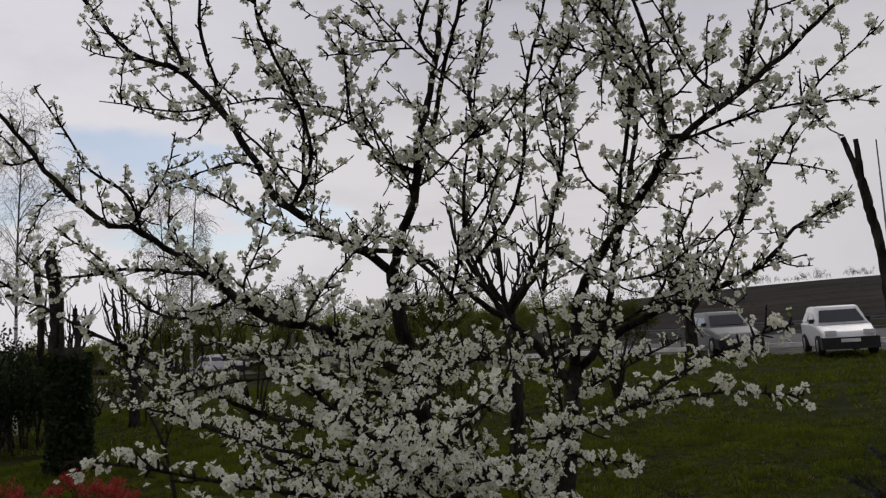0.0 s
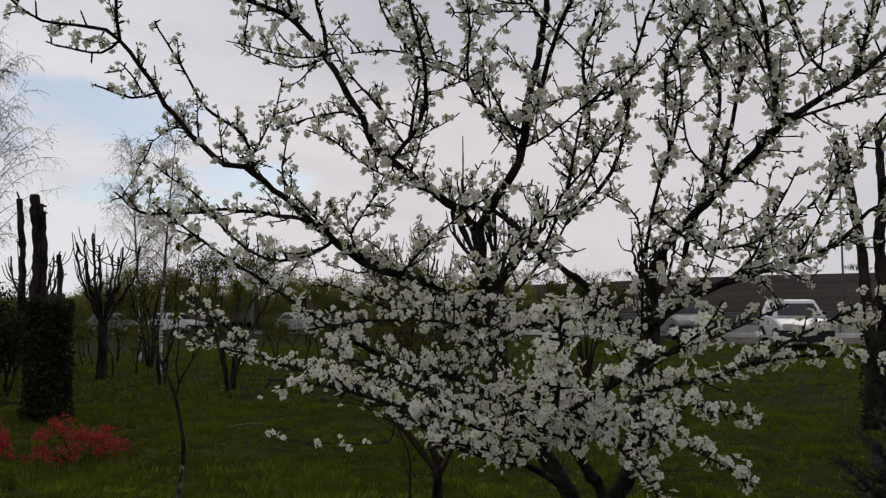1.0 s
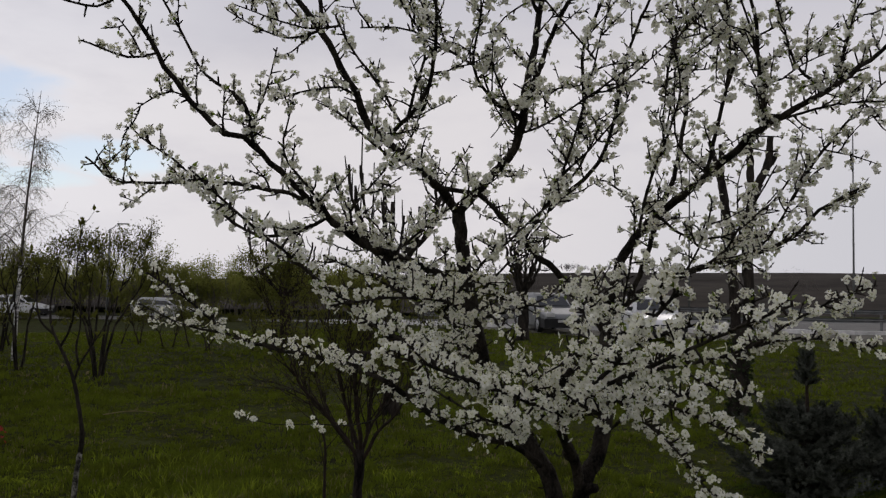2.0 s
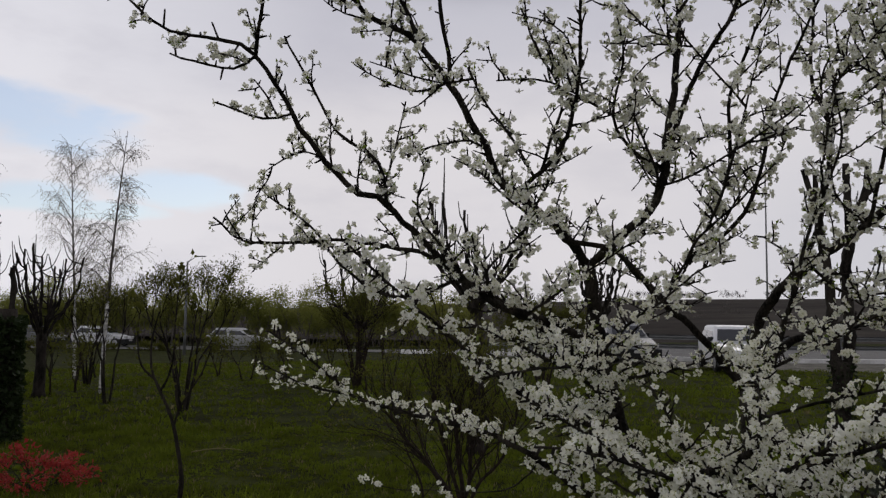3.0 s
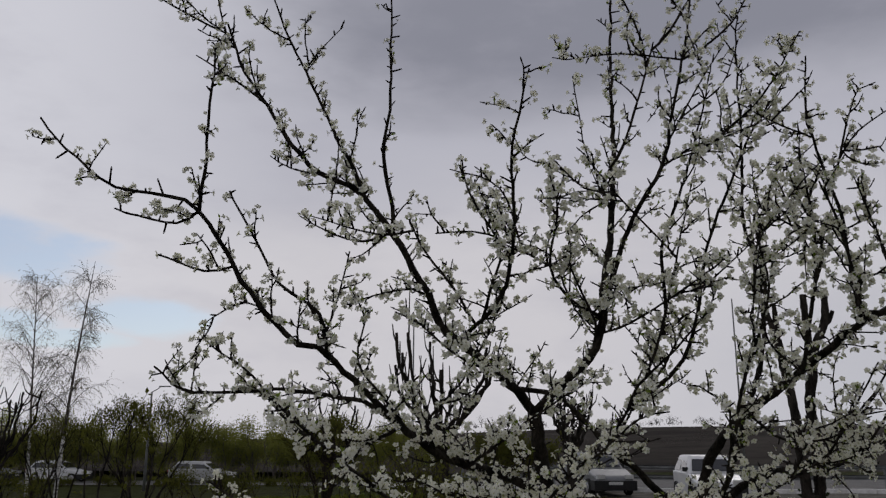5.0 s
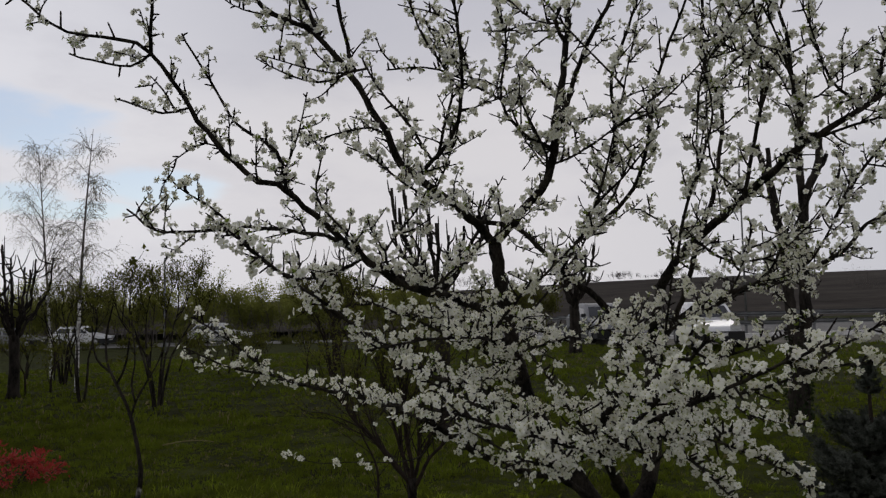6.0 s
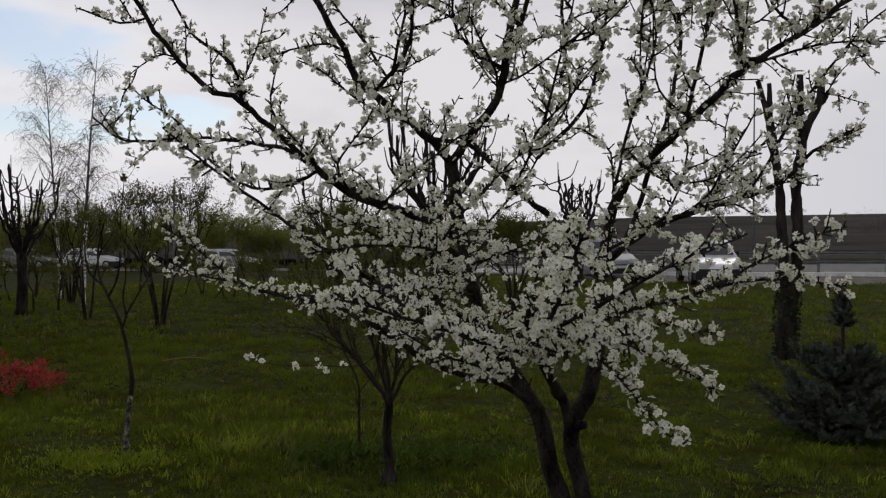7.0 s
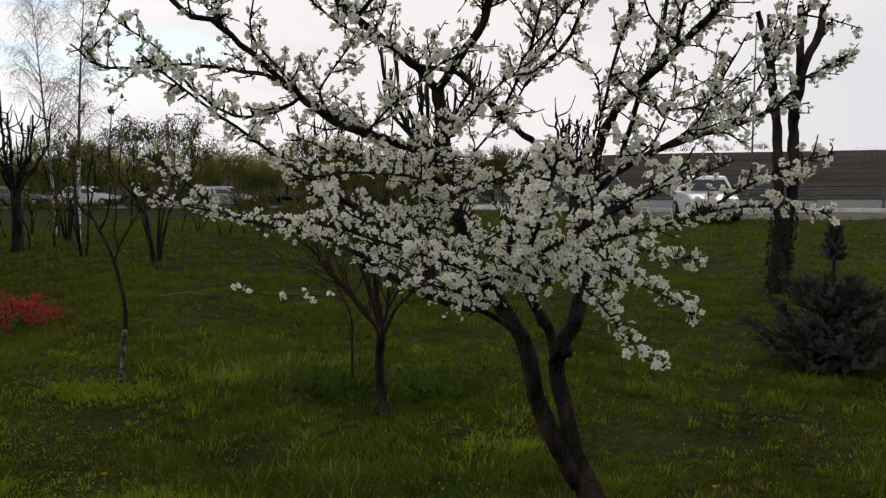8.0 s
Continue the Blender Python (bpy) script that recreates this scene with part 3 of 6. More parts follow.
limb("branch", 0.005, 0.003, 1.0, 0.1, (-1.15, -0.20, 2.22), (-1.27, -0.18, 2.23), (-1.38, -0.14, 2.28))
limb("branch", 0.007, 0.003, 0.8, 0.15, (-0.91, -0.08, 2.02), (-0.92, -0.10, 2.12), (-1.01, -0.10, 2.18), (-1.08, -0.10, 2.26), (-1.13, -0.12, 2.37), (-1.19, -0.14, 2.47))
limb("branch", 0.005, 0.003, 0.9, 0.3, (-0.90, -0.08, 2.02), (-0.90, -0.03, 2.10), (-0.89, 0.07, 2.19), (-0.86, 0.10, 2.35))
limb("limb", 0.015, 0.004, 1.0, 1.1, (-0.195, 0.39, 1.50), (-0.40, 0.25, 1.64), (-0.62, 0.12, 1.77), (-0.77, 0.12, 1.87), (-0.91, 0.12, 1.90), (-1.06, 0.14, 1.92), (-1.23, 0.14, 1.91), (-1.37, 0.15, 1.92), (-1.46, 0.15, 1.99), bare=0.1)
limb("branch", 0.008, 0.003, 1.0, 0.9, (-0.70, 0.12, 1.81), (-0.84, 0.12, 1.74), (-0.95, 0.12, 1.77), (-1.08, 0.12, 1.87), (-1.15, 0.12, 1.96), (-1.24, 0.12, 2.02), (-1.31, 0.12, 2.08))
# low spreading boughs, heavy with blossom
limb("limb", 0.014, 0.004, 1.1, 0.8, (0.05, 0.29, 0.985), (-0.056, 0.20, 1.073), (-0.155, 0.12, 1.112), (-0.268, 0.05, 1.161), (-0.357, 0.0, 1.214), (-0.43, -0.03, 1.27), (-0.52, -0.08, 1.33), (-0.67, 0.12, 1.36), (-0.88, 0.32, 1.38), (-1.05, 0.42, 1.42), (-1.18, 0.47, 1.52), (-1.36, 0.52, 1.63), bare=0.2, pitch=0.02, long=0.5)
limb("branch", 0.006, 0.003, 1.15, 0.5, (-1.05, 0.42, 1.42), (-1.22, 0.47, 1.45), (-1.39, 0.52, 1.52), pitch=0.018, long=0.5)
limb("branch", 0.004, 0.0016, 0, 0, (-0.46, -0.12, 1.31), (-0.50, 0.12, 1.20), (-0.56, 0.30, 1.13), (-0.64, 0.40, 1.11), (-0.74, 0.44, 1.105), (-0.82, 0.44, 1.095), (-0.96, 0.44, 1.12), (-1.01, 0.44, 1.135))
rng = random.Random(19)
for place, count in (((-0.995, 0.44, 1.13), 5), ((-0.955, 0.44, 1.12), 6), ((-0.82, 0.44, 1.09), 7), ((-0.74, 0.44, 1.11), 4), ((-0.71, 0.44, 1.085), 5), ((-0.64, 0.41, 1.11), 3)):
    cluster(Vector(place), Vector((-0.4, 0, 0.5)).normalized(), count, rng, 0.02)
limb("limb", 0.010, 0.003, 1.25, 0.35, (0.02, 0.02, 1.22), (-0.02, -0.30, 1.27), (-0.09, -0.55, 1.30), (-0.19, -0.73, 1.35), (-0.28, -0.83, 1.39), (-0.38, -0.90, 1.43), (-0.47, -0.95, 1.46), (-0.56, -0.97, 1.47), bare=0.1, pitch=0.014, long=0.35)
limb("limb", 0.009, 0.003, 1.15, 1.3, (0.30, 0.44, 1.16), (0.26, 0.10, 1.30), (0.28, -0.25, 1.38), (0.37, -0.40, 1.42), (0.46, -0.40, 1.45), (0.57, -0.38, 1.51), (0.72, -0.35, 1.58), (0.87, -0.30, 1.62), bare=0.4, pitch=0.018, long=0.5)
limb("branch", 0.005, 0.003, 1.2, 0.3, (0.46, -0.40, 1.45), (0.58, -0.36, 1.47), (0.71, -0.32, 1.47), (0.88, -0.28, 1.45), pitch=0.016, long=0.4)
limb("branch", 0.007, 0.0016, 1.2, 0.0, (-0.02, -0.20, 1.29), (0.12, -0.40, 1.32), (0.23, -0.52, 1.305), (0.32, -0.56, 1.27), (0.383, -0.56, 1.223), (0.437, -0.56, 1.187), pitch=0.009)
limb("branch", 0.006, 0.0016, 1.3, 0.0, (0.10, -0.42, 1.30), (0.155, -0.60, 1.265), (0.179, -0.65, 1.209), (0.226, -0.66, 1.156), (0.274, -0.66, 1.113), (0.313, -0.66, 1.092), pitch=0.008)
limb("branch", 0.0016, 0.001, 0, 0, (0.313, -0.66, 1.092), (0.345, -0.66, 1.094))
limb("branch", 0.005, 0.0016, 1.2, 0.0, (0.27, -0.38, 1.39), (0.33, -0.40, 1.355), (0.38, -0.40, 1.33), (0.48, -0.40, 1.328), pitch=0.010)
limb("branch", 0.009, 0.003, 1.15, 0.6, (-0.02, -0.42, 1.30), (-0.01, -0.70, 1.40), (-0.01, -0.95, 1.50), (-0.02, -1.20, 1.59), pitch=0.018, long=0.5)
limb("branch", 0.008, 0.003, 1.15, 0.6, (0.00, -0.50, 1.34), (0.10, -0.72, 1.43), (0.16, -0.90, 1.50), (0.25, -1.05, 1.57), pitch=0.018, long=0.5)
limb("branch", 0.012, 0.003, 1.1, 0.7, (-0.10, 0.34, 1.23), (-0.28, 0.10, 1.36), (-0.48, -0.20, 1.46), (-0.64, -0.34, 1.58), (-0.80, -0.52, 1.72), (-0.94, -0.66, 1.85), pitch=0.02, long=0.55, bare=0.12)
limb("branch", 0.010, 0.003, 1.1, 0.7, (-0.06, 0.32, 1.16), (-0.20, -0.05, 1.28), (-0.30, -0.32, 1.36), (-0.42, -0.52, 1.44), (-0.55, -0.60, 1.52), pitch=0.02, long=0.5, bare=0.18)
limb("branch", 0.010, 0.003, 1.1, 0.7, (-0.16, 0.37, 1.38), (-0.32, 0.12, 1.51), (-0.50, -0.10, 1.60), (-0.68, -0.14, 1.68), pitch=0.02, long=0.55, bare=0.1)

limb("branch", 0.008, 0.003, 0.9, 0.35, (0.05, 0.08, 1.19), (0.08, -0.30, 1.26), (0.02, -0.58, 1.30), (-0.05, -0.66, 1.33))
limb("branch", 0.008, 0.003, 0.9, 0.35, (0.28, 0.40, 1.08), (0.27, -0.05, 1.24), (0.25, -0.42, 1.31), (0.22, -0.60, 1.35), (0.15, -0.72, 1.36), bare=0.4)
limb("branch", 0.008, 0.003, 1.0, 0.4, (-0.02, 0.31, 1.09), (-0.10, -0.10, 1.17), (-0.18, -0.40, 1.24), (-0.28, -0.52, 1.29), (-0.42, -0.50, 1.37), bare=0.15)
limb("branch", 0.008, 0.003, 1.1, 0.8, (0.33, 0.53, 1.34), (0.36, 0.05, 1.45), (0.48, -0.25, 1.54), (0.62, -0.22, 1.60), pitch=0.02, long=0.6, bare=0.5)
# inner and upper branches
limb("branch", 0.009, 0.003, 0.9, 0.6, (0.16, 0.20, 1.95), (0.22, 0.18, 2.06), (0.25, 0.15, 2.18), (0.27, 0.10, 2.35), (0.33, 0.03, 2.54), (0.41, -0.05, 2.74), (0.50, -0.10, 2.87))
limb("branch", 0.005, 0.0025, 0.9, 0.6, (-0.33, -0.03, 2.36), (-0.43, -0.05, 2.37), (-0.50, -0.08, 2.39), (-0.59, -0.10, 2.36))
limb("branch", 0.0045, 0.002, 0.9, 0.6, (-0.33, -0.08, 2.50), (-0.40, -0.10, 2.50), (-0.46, -0.12, 2.49), (-0.50, -0.14, 2.54), (-0.55, -0.15, 2.54))
limb("branch", 0.005, 0.0025, 0.9, 0.6, (0.12, -0.05, 2.61), (0.23, -0.08, 2.66), (0.32, -0.10, 2.69))
limb("branch", 0.004, 0.002, 0.9, 0.6, (-0.02, 0.00, 2.24), (0.04, 0.05, 2.12), (0.15, 0.10, 2.08))
limb("branch", 0.006, 0.0025, 0.9, 0.6, (-0.72, 0.15, 2.43), (-0.83, 0.13, 2.39), (-0.94, 0.10, 2.42), (-1.02, 0.08, 2.46))
limb("branch", 0.005, 0.002, 0.9, 0.6, (-0.83, 0.10, 2.54), (-0.94, 0.05, 2.59), (-1.04, 0.00, 2.59), (-1.10, -0.03, 2.62))
limb("branch", 0.006, 0.0025, 0.9, 0.6, (-0.59, 0.17, 2.20), (-0.66, 0.15, 2.24), (-0.78, 0.10, 2.21), (-0.86, 0.05, 2.17))
limb("branch", 0.005, 0.002, 0.9, 0.6, (-1.13, 0.00, 2.81), (-1.19, -0.05, 2.84), (-1.26, -0.08, 2.86), (-1.33, -0.10, 2.92))
limb("branch", 0.007, 0.003, 0.9, 0.6, (-0.04, 0.25, 1.80), (0.02, 0.20, 1.86), (0.08, 0.15, 1.93), (0.16, 0.10, 2.06), (0.18, 0.05, 2.14))
limb("branch", 0.012, 0.008, 0.5, 0.5, (-0.38, 0.22, 1.99), (-0.32, 0.30, 1.94), (-0.18, 0.35, 1.92), (-0.09, 0.35, 1.84), (-0.01, 0.30, 1.74))
limb("branch", 0.004, 0.002, 0.9, 0.6, (-1.06, -0.10, 2.10), (-1.13, -0.10, 2.15), (-1.24, -0.05, 2.14), (-1.26, -0.05, 2.05))
limb("branch", 0.006, 0.003, 0.9, 0.6, (-0.08, 0.10, 2.04), (-0.10, 0.05, 2.12), (-0.15, 0.00, 2.21), (-0.21, -0.05, 2.32))
limb("branch", 0.005, 0.002, 0.9, 0.6, (-0.05, 0.05, 2.08), (0.05, -0.05, 2.15), (0.17, -0.15, 2.22), (0.24, -0.20, 2.28))
limb("branch", 0.006, 0.0025, 0.9, 0.6, (-0.01, 0.15, 1.89), (0.11, 0.05, 2.01), (0.21, -0.05, 2.14), (0.23, -0.10, 2.21))
limb("branch", 0.007, 0.003, 0.9, 0.6, (0.28, 0.02, 1.73), (0.31, 0.00, 1.91), (0.36, -0.05, 2.08), (0.38, -0.10, 2.21), (0.36, -0.10, 2.35))
limb("branch", 0.005, 0.003, 0.9, 0.6, (0.63, -0.08, 2.09), (0.64, -0.10, 2.19), (0.62, -0.10, 2.31))
limb("branch", 0.005, 0.002, 0.9, 0.6, (-0.46, 0.18, 2.04), (-0.39, 0.10, 2.15), (-0.37, 0.00, 2.27))
limb("branch", 0.006, 0.0025, 1, 0.9, (-0.58, 0.10, 1.73), (-0.61, 0.00, 1.82), (-0.52, -0.10, 1.92), (-0.48, -0.15, 1.98))
limb("branch", 0.006, 0.0025, 1, 0.9, (-0.45, 0.10, 1.69), (-0.39, 0.00, 1.79), (-0.26, -0.10, 1.85), (-0.19, -0.15, 1.93))
limb("branch", 0.006, 0.0025, 1, 0.9, (-0.69, 0.05, 1.81), (-0.75, 0.00, 1.91), (-0.81, -0.05, 1.99), (-0.78, -0.10, 2.13))
limb("branch", 0.006, 0.0025, 0.9, 0.8, (0.40, 0.05, 1.83), (0.51, 0.10, 1.76), (0.67, 0.10, 1.81), (0.78, 0.10, 1.93))
limb("branch", 0.006, 0.0025, 0.9, 0.8, (0.61, 0.20, 1.67), (0.64, 0.10, 1.80), (0.69, 0.05, 1.90), (0.73, 0.00, 2.00))
limb("branch", 0.006, 0.0025, 0.9, 0.8, (0.82, 0.30, 1.73), (0.82, 0.20, 1.84), (0.90, 0.15, 1.97), (0.89, 0.10, 2.07))
limb("branch", 0.006, 0.0025, 0.9, 0.8, (0.43, 0.10, 1.61), (0.48, 0.00, 1.73), (0.48, -0.10, 1.87))
limb("branch", 0.007, 0.0025, 1, 1, (-0.24, 0.05, 1.64), (-0.16, -0.10, 1.71), (-0.08, -0.20, 1.81), (0.01, -0.30, 1.84))
limb("branch", 0.008, 0.003, 1.05, 0.8, (-0.18, 0.38, 1.45), (-0.31, -0.05, 1.55), (-0.44, -0.30, 1.56), (-0.56, -0.35, 1.57), (-0.64, -0.40, 1.54), bare=0.1)
limb("branch", 0.007, 0.003, 1.05, 0.8, (0.34, 0.58, 1.45), (0.12, -0.05, 1.57), (-0.01, -0.50, 1.52), (-0.05, -0.60, 1.42), bare=0.35)
limb("branch", 0.006, 0.0025, 1, 0.8, (-0.36, 0.15, 1.95), (-0.43, 0.05, 1.98), (-0.55, -0.05, 2.02), (-0.65, -0.15, 2.10), (-0.70, -0.20, 2.11))
limb("branch", 0.005, 0.002, 0.9, 0.6, (-0.70, 0.00, 2.40), (-0.78, -0.10, 2.35), (-0.90, -0.15, 2.38), (-0.94, -0.20, 2.38))
limb("branch", 0.007, 0.003, 0.9, 0.6, (-0.44, 0.10, 2.15), (-0.40, 0.00, 2.29), (-0.40, -0.05, 2.36), (-0.46, -0.10, 2.42), (-0.52, -0.10, 2.57))
limb("branch", 0.007, 0.003, 0.9, 0.6, (-0.11, 0.10, 2.13), (-0.24, 0.00, 2.28), (-0.23, -0.10, 2.42), (-0.25, -0.10, 2.58))
limb("branch", 0.004, 0.002, 0.3, 0.1, (0.36, 0.00, 2.07), (0.33, -0.10, 2.17), (0.32, -0.20, 2.30))
# the outer crown
limb("branch", 0.008, 0.002, 0.9, 0.6, (0.82, -0.12, 2.26), (0.87, -0.13, 2.32), (0.88, -0.15, 2.35), (0.90, -0.16, 2.46), (0.91, -0.17, 2.52))
limb("branch", 0.007, 0.002, 0.9, 0.9, (0.78, -0.10, 2.22), (0.73, -0.12, 2.29), (0.70, -0.15, 2.38), (0.64, -0.17, 2.47), (0.61, -0.20, 2.52))
limb("branch", 0.006, 0.002, 0.9, 0.7, (0.85, -0.05, 2.18), (0.92, -0.07, 2.19), (0.98, -0.09, 2.19), (1.05, -0.11, 2.18), (1.11, -0.13, 2.18), (1.17, -0.15, 2.16))
limb("branch", 0.008, 0.002, 0.9, 0.8, (0.89, 0.20, 1.95), (0.95, 0.16, 2.06), (0.98, 0.12, 2.11), (1.02, 0.09, 2.18), (1.05, 0.05, 2.26), (1.08, 0.01, 2.27), (1.14, -0.02, 2.31), (1.19, -0.06, 2.36), (1.21, -0.10, 2.40))
limb("branch", 0.004, 0.002, 0.9, 0.6, (0.97, 0.15, 2.08), (1.04, 0.12, 2.06), (1.12, 0.10, 2.03))
limb("branch", 0.004, 0.002, 0.9, 0.5, (1.04, 0.05, 2.21), (1.08, 0.05, 2.16), (1.14, 0.05, 2.12))
limb("branch", 0.004, 0.002, 0.6, 0.1, (0.13, -0.10, 2.17), (0.22, -0.12, 2.23), (0.28, -0.15, 2.28), (0.32, -0.17, 2.33), (0.36, -0.20, 2.38))
limb("branch", 0.005, 0.002, 0.8, 0.2, (0.45, 0.10, 1.99), (0.43, 0.06, 2.07), (0.41, 0.02, 2.14), (0.39, -0.02, 2.27), (0.39, -0.06, 2.36), (0.37, -0.10, 2.40))
limb("branch", 0.007, 0.002, 0.9, 0.7, (0.61, 0.00, 2.26), (0.58, -0.04, 2.35), (0.52, -0.08, 2.44), (0.47, -0.11, 2.53), (0.44, -0.15, 2.57))
limb("branch", 0.005, 0.002, 0.9, 1, (0.55, -0.08, 2.40), (0.48, -0.11, 2.38), (0.42, -0.15, 2.39), (0.31, -0.18, 2.44))
limb("branch", 0.005, 0.002, 1.2, 0.8, (0.30, 0.00, 1.97), (0.35, -0.02, 2.05), (0.36, -0.05, 2.11), (0.37, -0.08, 2.18), (0.36, -0.10, 2.26))
limb("branch", 0.005, 0.002, 0.9, 0.6, (0.70, 0.25, 1.87), (0.71, 0.25, 1.97), (0.74, 0.25, 2.06))
limb("branch", 0.006, 0.002, 0.9, 0.4, (0.03, 0.00, 2.01), (0.10, -0.02, 2.12), (0.12, -0.05, 2.27), (0.16, -0.08, 2.44), (0.19, -0.10, 2.57))
limb("branch", 0.004, 0.002, 0.9, 0.2, (-0.08, -0.10, 2.48), (-0.13, -0.12, 2.60), (-0.16, -0.13, 2.72), (-0.18, -0.15, 2.84))
limb("branch", 0.004, 0.002, 0.9, 0.5, (0.07, -0.10, 2.92), (-0.03, -0.12, 2.93), (-0.15, -0.13, 2.90), (-0.24, -0.15, 2.90))
limb("branch", 0.004, 0.002, 0.9, 0.2, (0.13, -0.12, 2.70), (0.20, -0.14, 2.81), (0.24, -0.15, 2.88), (0.28, -0.17, 2.94))
limb("branch", 0.004, 0.002, 0.9, 0.4, (-0.08, -0.10, 2.48), (-0.18, -0.12, 2.51), (-0.25, -0.15, 2.58))
limb("branch", 0.004, 0.002, 0.9, 0.5, (-0.08, -0.08, 2.47), (-0.16, -0.10, 2.47), (-0.30, -0.13, 2.46))
limb("branch", 0.005, 0.002, 0.9, 0.9, (0.36, -0.15, 2.69), (0.38, -0.17, 2.77), (0.45, -0.18, 2.88), (0.50, -0.20, 2.97))
limb("branch", 0.005, 0.002, 0.9, 1, (0.32, -0.10, 2.27), (0.39, -0.12, 2.40), (0.47, -0.13, 2.49), (0.55, -0.15, 2.58))
# the highest shoots
limb("branch", 0.005, 0.002, 0.9, 0.25, (-1.26, -0.02, 3.02), (-1.35, -0.03, 3.08), (-1.44, -0.04, 3.12), (-1.50, -0.05, 3.17), (-1.58, -0.06, 3.25))
limb("branch", 0.004, 0.002, 0.5, 0.0, (-1.25, -0.01, 3.00), (-1.29, 0.00, 3.10), (-1.31, -0.01, 3.20), (-1.32, -0.01, 3.32))
limb("branch", 0.005, 0.002, 0.8, 0.2, (-1.06, 0.05, 3.02), (-1.09, 0.03, 3.09), (-1.12, 0.02, 3.17), (-1.17, 0.01, 3.30))
limb("branch", 0.003, 0.0016, 0.5, 0.2, (-1.03, 0.04, 2.93), (-0.96, 0.00, 3.00), (-0.89, -0.03, 3.06))
limb("branch", 0.004, 0.002, 0.5, 0.1, (-0.74, 0.02, 3.19), (-0.75, 0.01, 3.28), (-0.77, 0.00, 3.36))
limb("branch", 0.006, 0.003, 0.7, 0.2, (0.13, 0.03, 3.02), (0.17, -0.06, 3.07), (0.23, -0.12, 3.17), (0.28, -0.14, 3.28))
limb("branch", 0.005, 0.002, 0.6, 0.1, (0.10, 0.02, 2.97), (0.04, -0.08, 3.05), (0.00, -0.12, 3.10), (-0.06, -0.15, 3.17), (-0.10, -0.15, 3.25))
limb("branch", 0.004, 0.002, 0.7, 0.2, (0.19, -0.10, 3.03), (0.14, -0.14, 3.11), (0.08, -0.16, 3.18), (0.03, -0.17, 3.25))
limb("branch", 0.005, 0.002, 0.9, 0.3, (0.18, -0.10, 2.93), (0.27, -0.08, 2.99), (0.35, -0.07, 3.07), (0.42, -0.08, 3.20), (0.45, -0.08, 3.32))
limb("branch", 0.004, 0.002, 0.5, 0.1, (0.13, -0.05, 2.68), (0.20, -0.07, 2.78), (0.29, -0.09, 2.84), (0.34, -0.10, 2.95))
# the dense crown to the east
limb("branch", 0.009, 0.003, 0.8, 0.3, (0.69, -0.12, 2.07), (0.65, -0.1, 2.1), (0.63, -0.1, 2.23), (0.62, -0.1, 2.37), (0.6, -0.1, 2.52), (0.56, -0.1, 2.62), (0.53, -0.1, 2.68), (0.55, -0.1, 2.79), (0.56, -0.1, 2.94))
limb("branch", 0.005, 0.002, 0.9, 0.5, (0.6, -0.1, 2.52), (0.63, -0.12, 2.63), (0.66, -0.13, 2.74), (0.69, -0.14, 2.81), (0.74, -0.15, 2.83))
limb("branch", 0.004, 0.002, 0.6, 0.2, (0.64, -0.12, 2.62), (0.68, -0.13, 2.68), (0.74, -0.14, 2.75), (0.78, -0.15, 2.76), (0.85, -0.16, 2.78))
limb("branch", 0.004, 0.002, 0.6, 0.2, (0.63, -0.12, 2.62), (0.69, -0.13, 2.62), (0.74, -0.14, 2.63), (0.76, -0.14, 2.66))
limb("branch", 0.004, 0.002, 0.8, 0.3, (0.53, -0.1, 2.68), (0.48, -0.12, 2.68), (0.42, -0.13, 2.71), (0.39, -0.14, 2.71), (0.33, -0.15, 2.73), (0.3, -0.16, 2.76))
limb("branch", 0.004, 0.002, 0.7, 0.2, (0.42, -0.12, 2.72), (0.48, -0.13, 2.77), (0.53, -0.14, 2.82))
limb("branch", 0.004, 0.002, 1.0, 0.4, (0.63, -0.1, 2.28), (0.66, -0.12, 2.31), (0.7, -0.13, 2.35), (0.71, -0.14, 2.36))
limb("branch", 0.004, 0.002, 1.0, 0.4, (0.62, -0.1, 2.38), (0.66, -0.12, 2.4), (0.69, -0.13, 2.43), (0.71, -0.14, 2.46))
limb("branch", 0.004, 0.002, 0.8, 0.5, (0.64, -0.1, 2.23), (0.68, -0.14, 2.24), (0.73, -0.18, 2.28), (0.8, -0.2, 2.31))
limb("branch", 0.005, 0.002, 0.9, 0.5, (0.64, 0.4, 2.53), (0.66, 0.35, 2.54), (0.74, 0.3, 2.53), (0.8, 0.25, 2.47))
limb("branch", 0.007, 0.002, 0.8, 0.4, (0.59, 0.4, 2.43), (0.54, 0.36, 2.45), (0.52, 0.33, 2.5), (0.55, 0.3, 2.57), (0.59, 0.27, 2.65), (0.67, 0.22, 2.74))
limb("branch", 0.004, 0.002, 0.6, 0.2, (0.6, 0.42, 2.42), (0.66, 0.38, 2.41), (0.73, 0.34, 2.44), (0.79, 0.3, 2.48))
limb("branch", 0.008, 0.002, 0.9, 0.3, (0.11, 0.1, 2.12), (0.13, 0.06, 2.23), (0.1, 0.03, 2.32), (0.14, 0.0, 2.43), (0.18, -0.03, 2.57), (0.23, -0.06, 2.74), (0.27, -0.08, 2.92))
limb("branch", 0.004, 0.002, 0.8, 0.3, (0.2, -0.03, 2.62), (0.27, -0.05, 2.67), (0.34, -0.07, 2.71), (0.4, -0.09, 2.72))
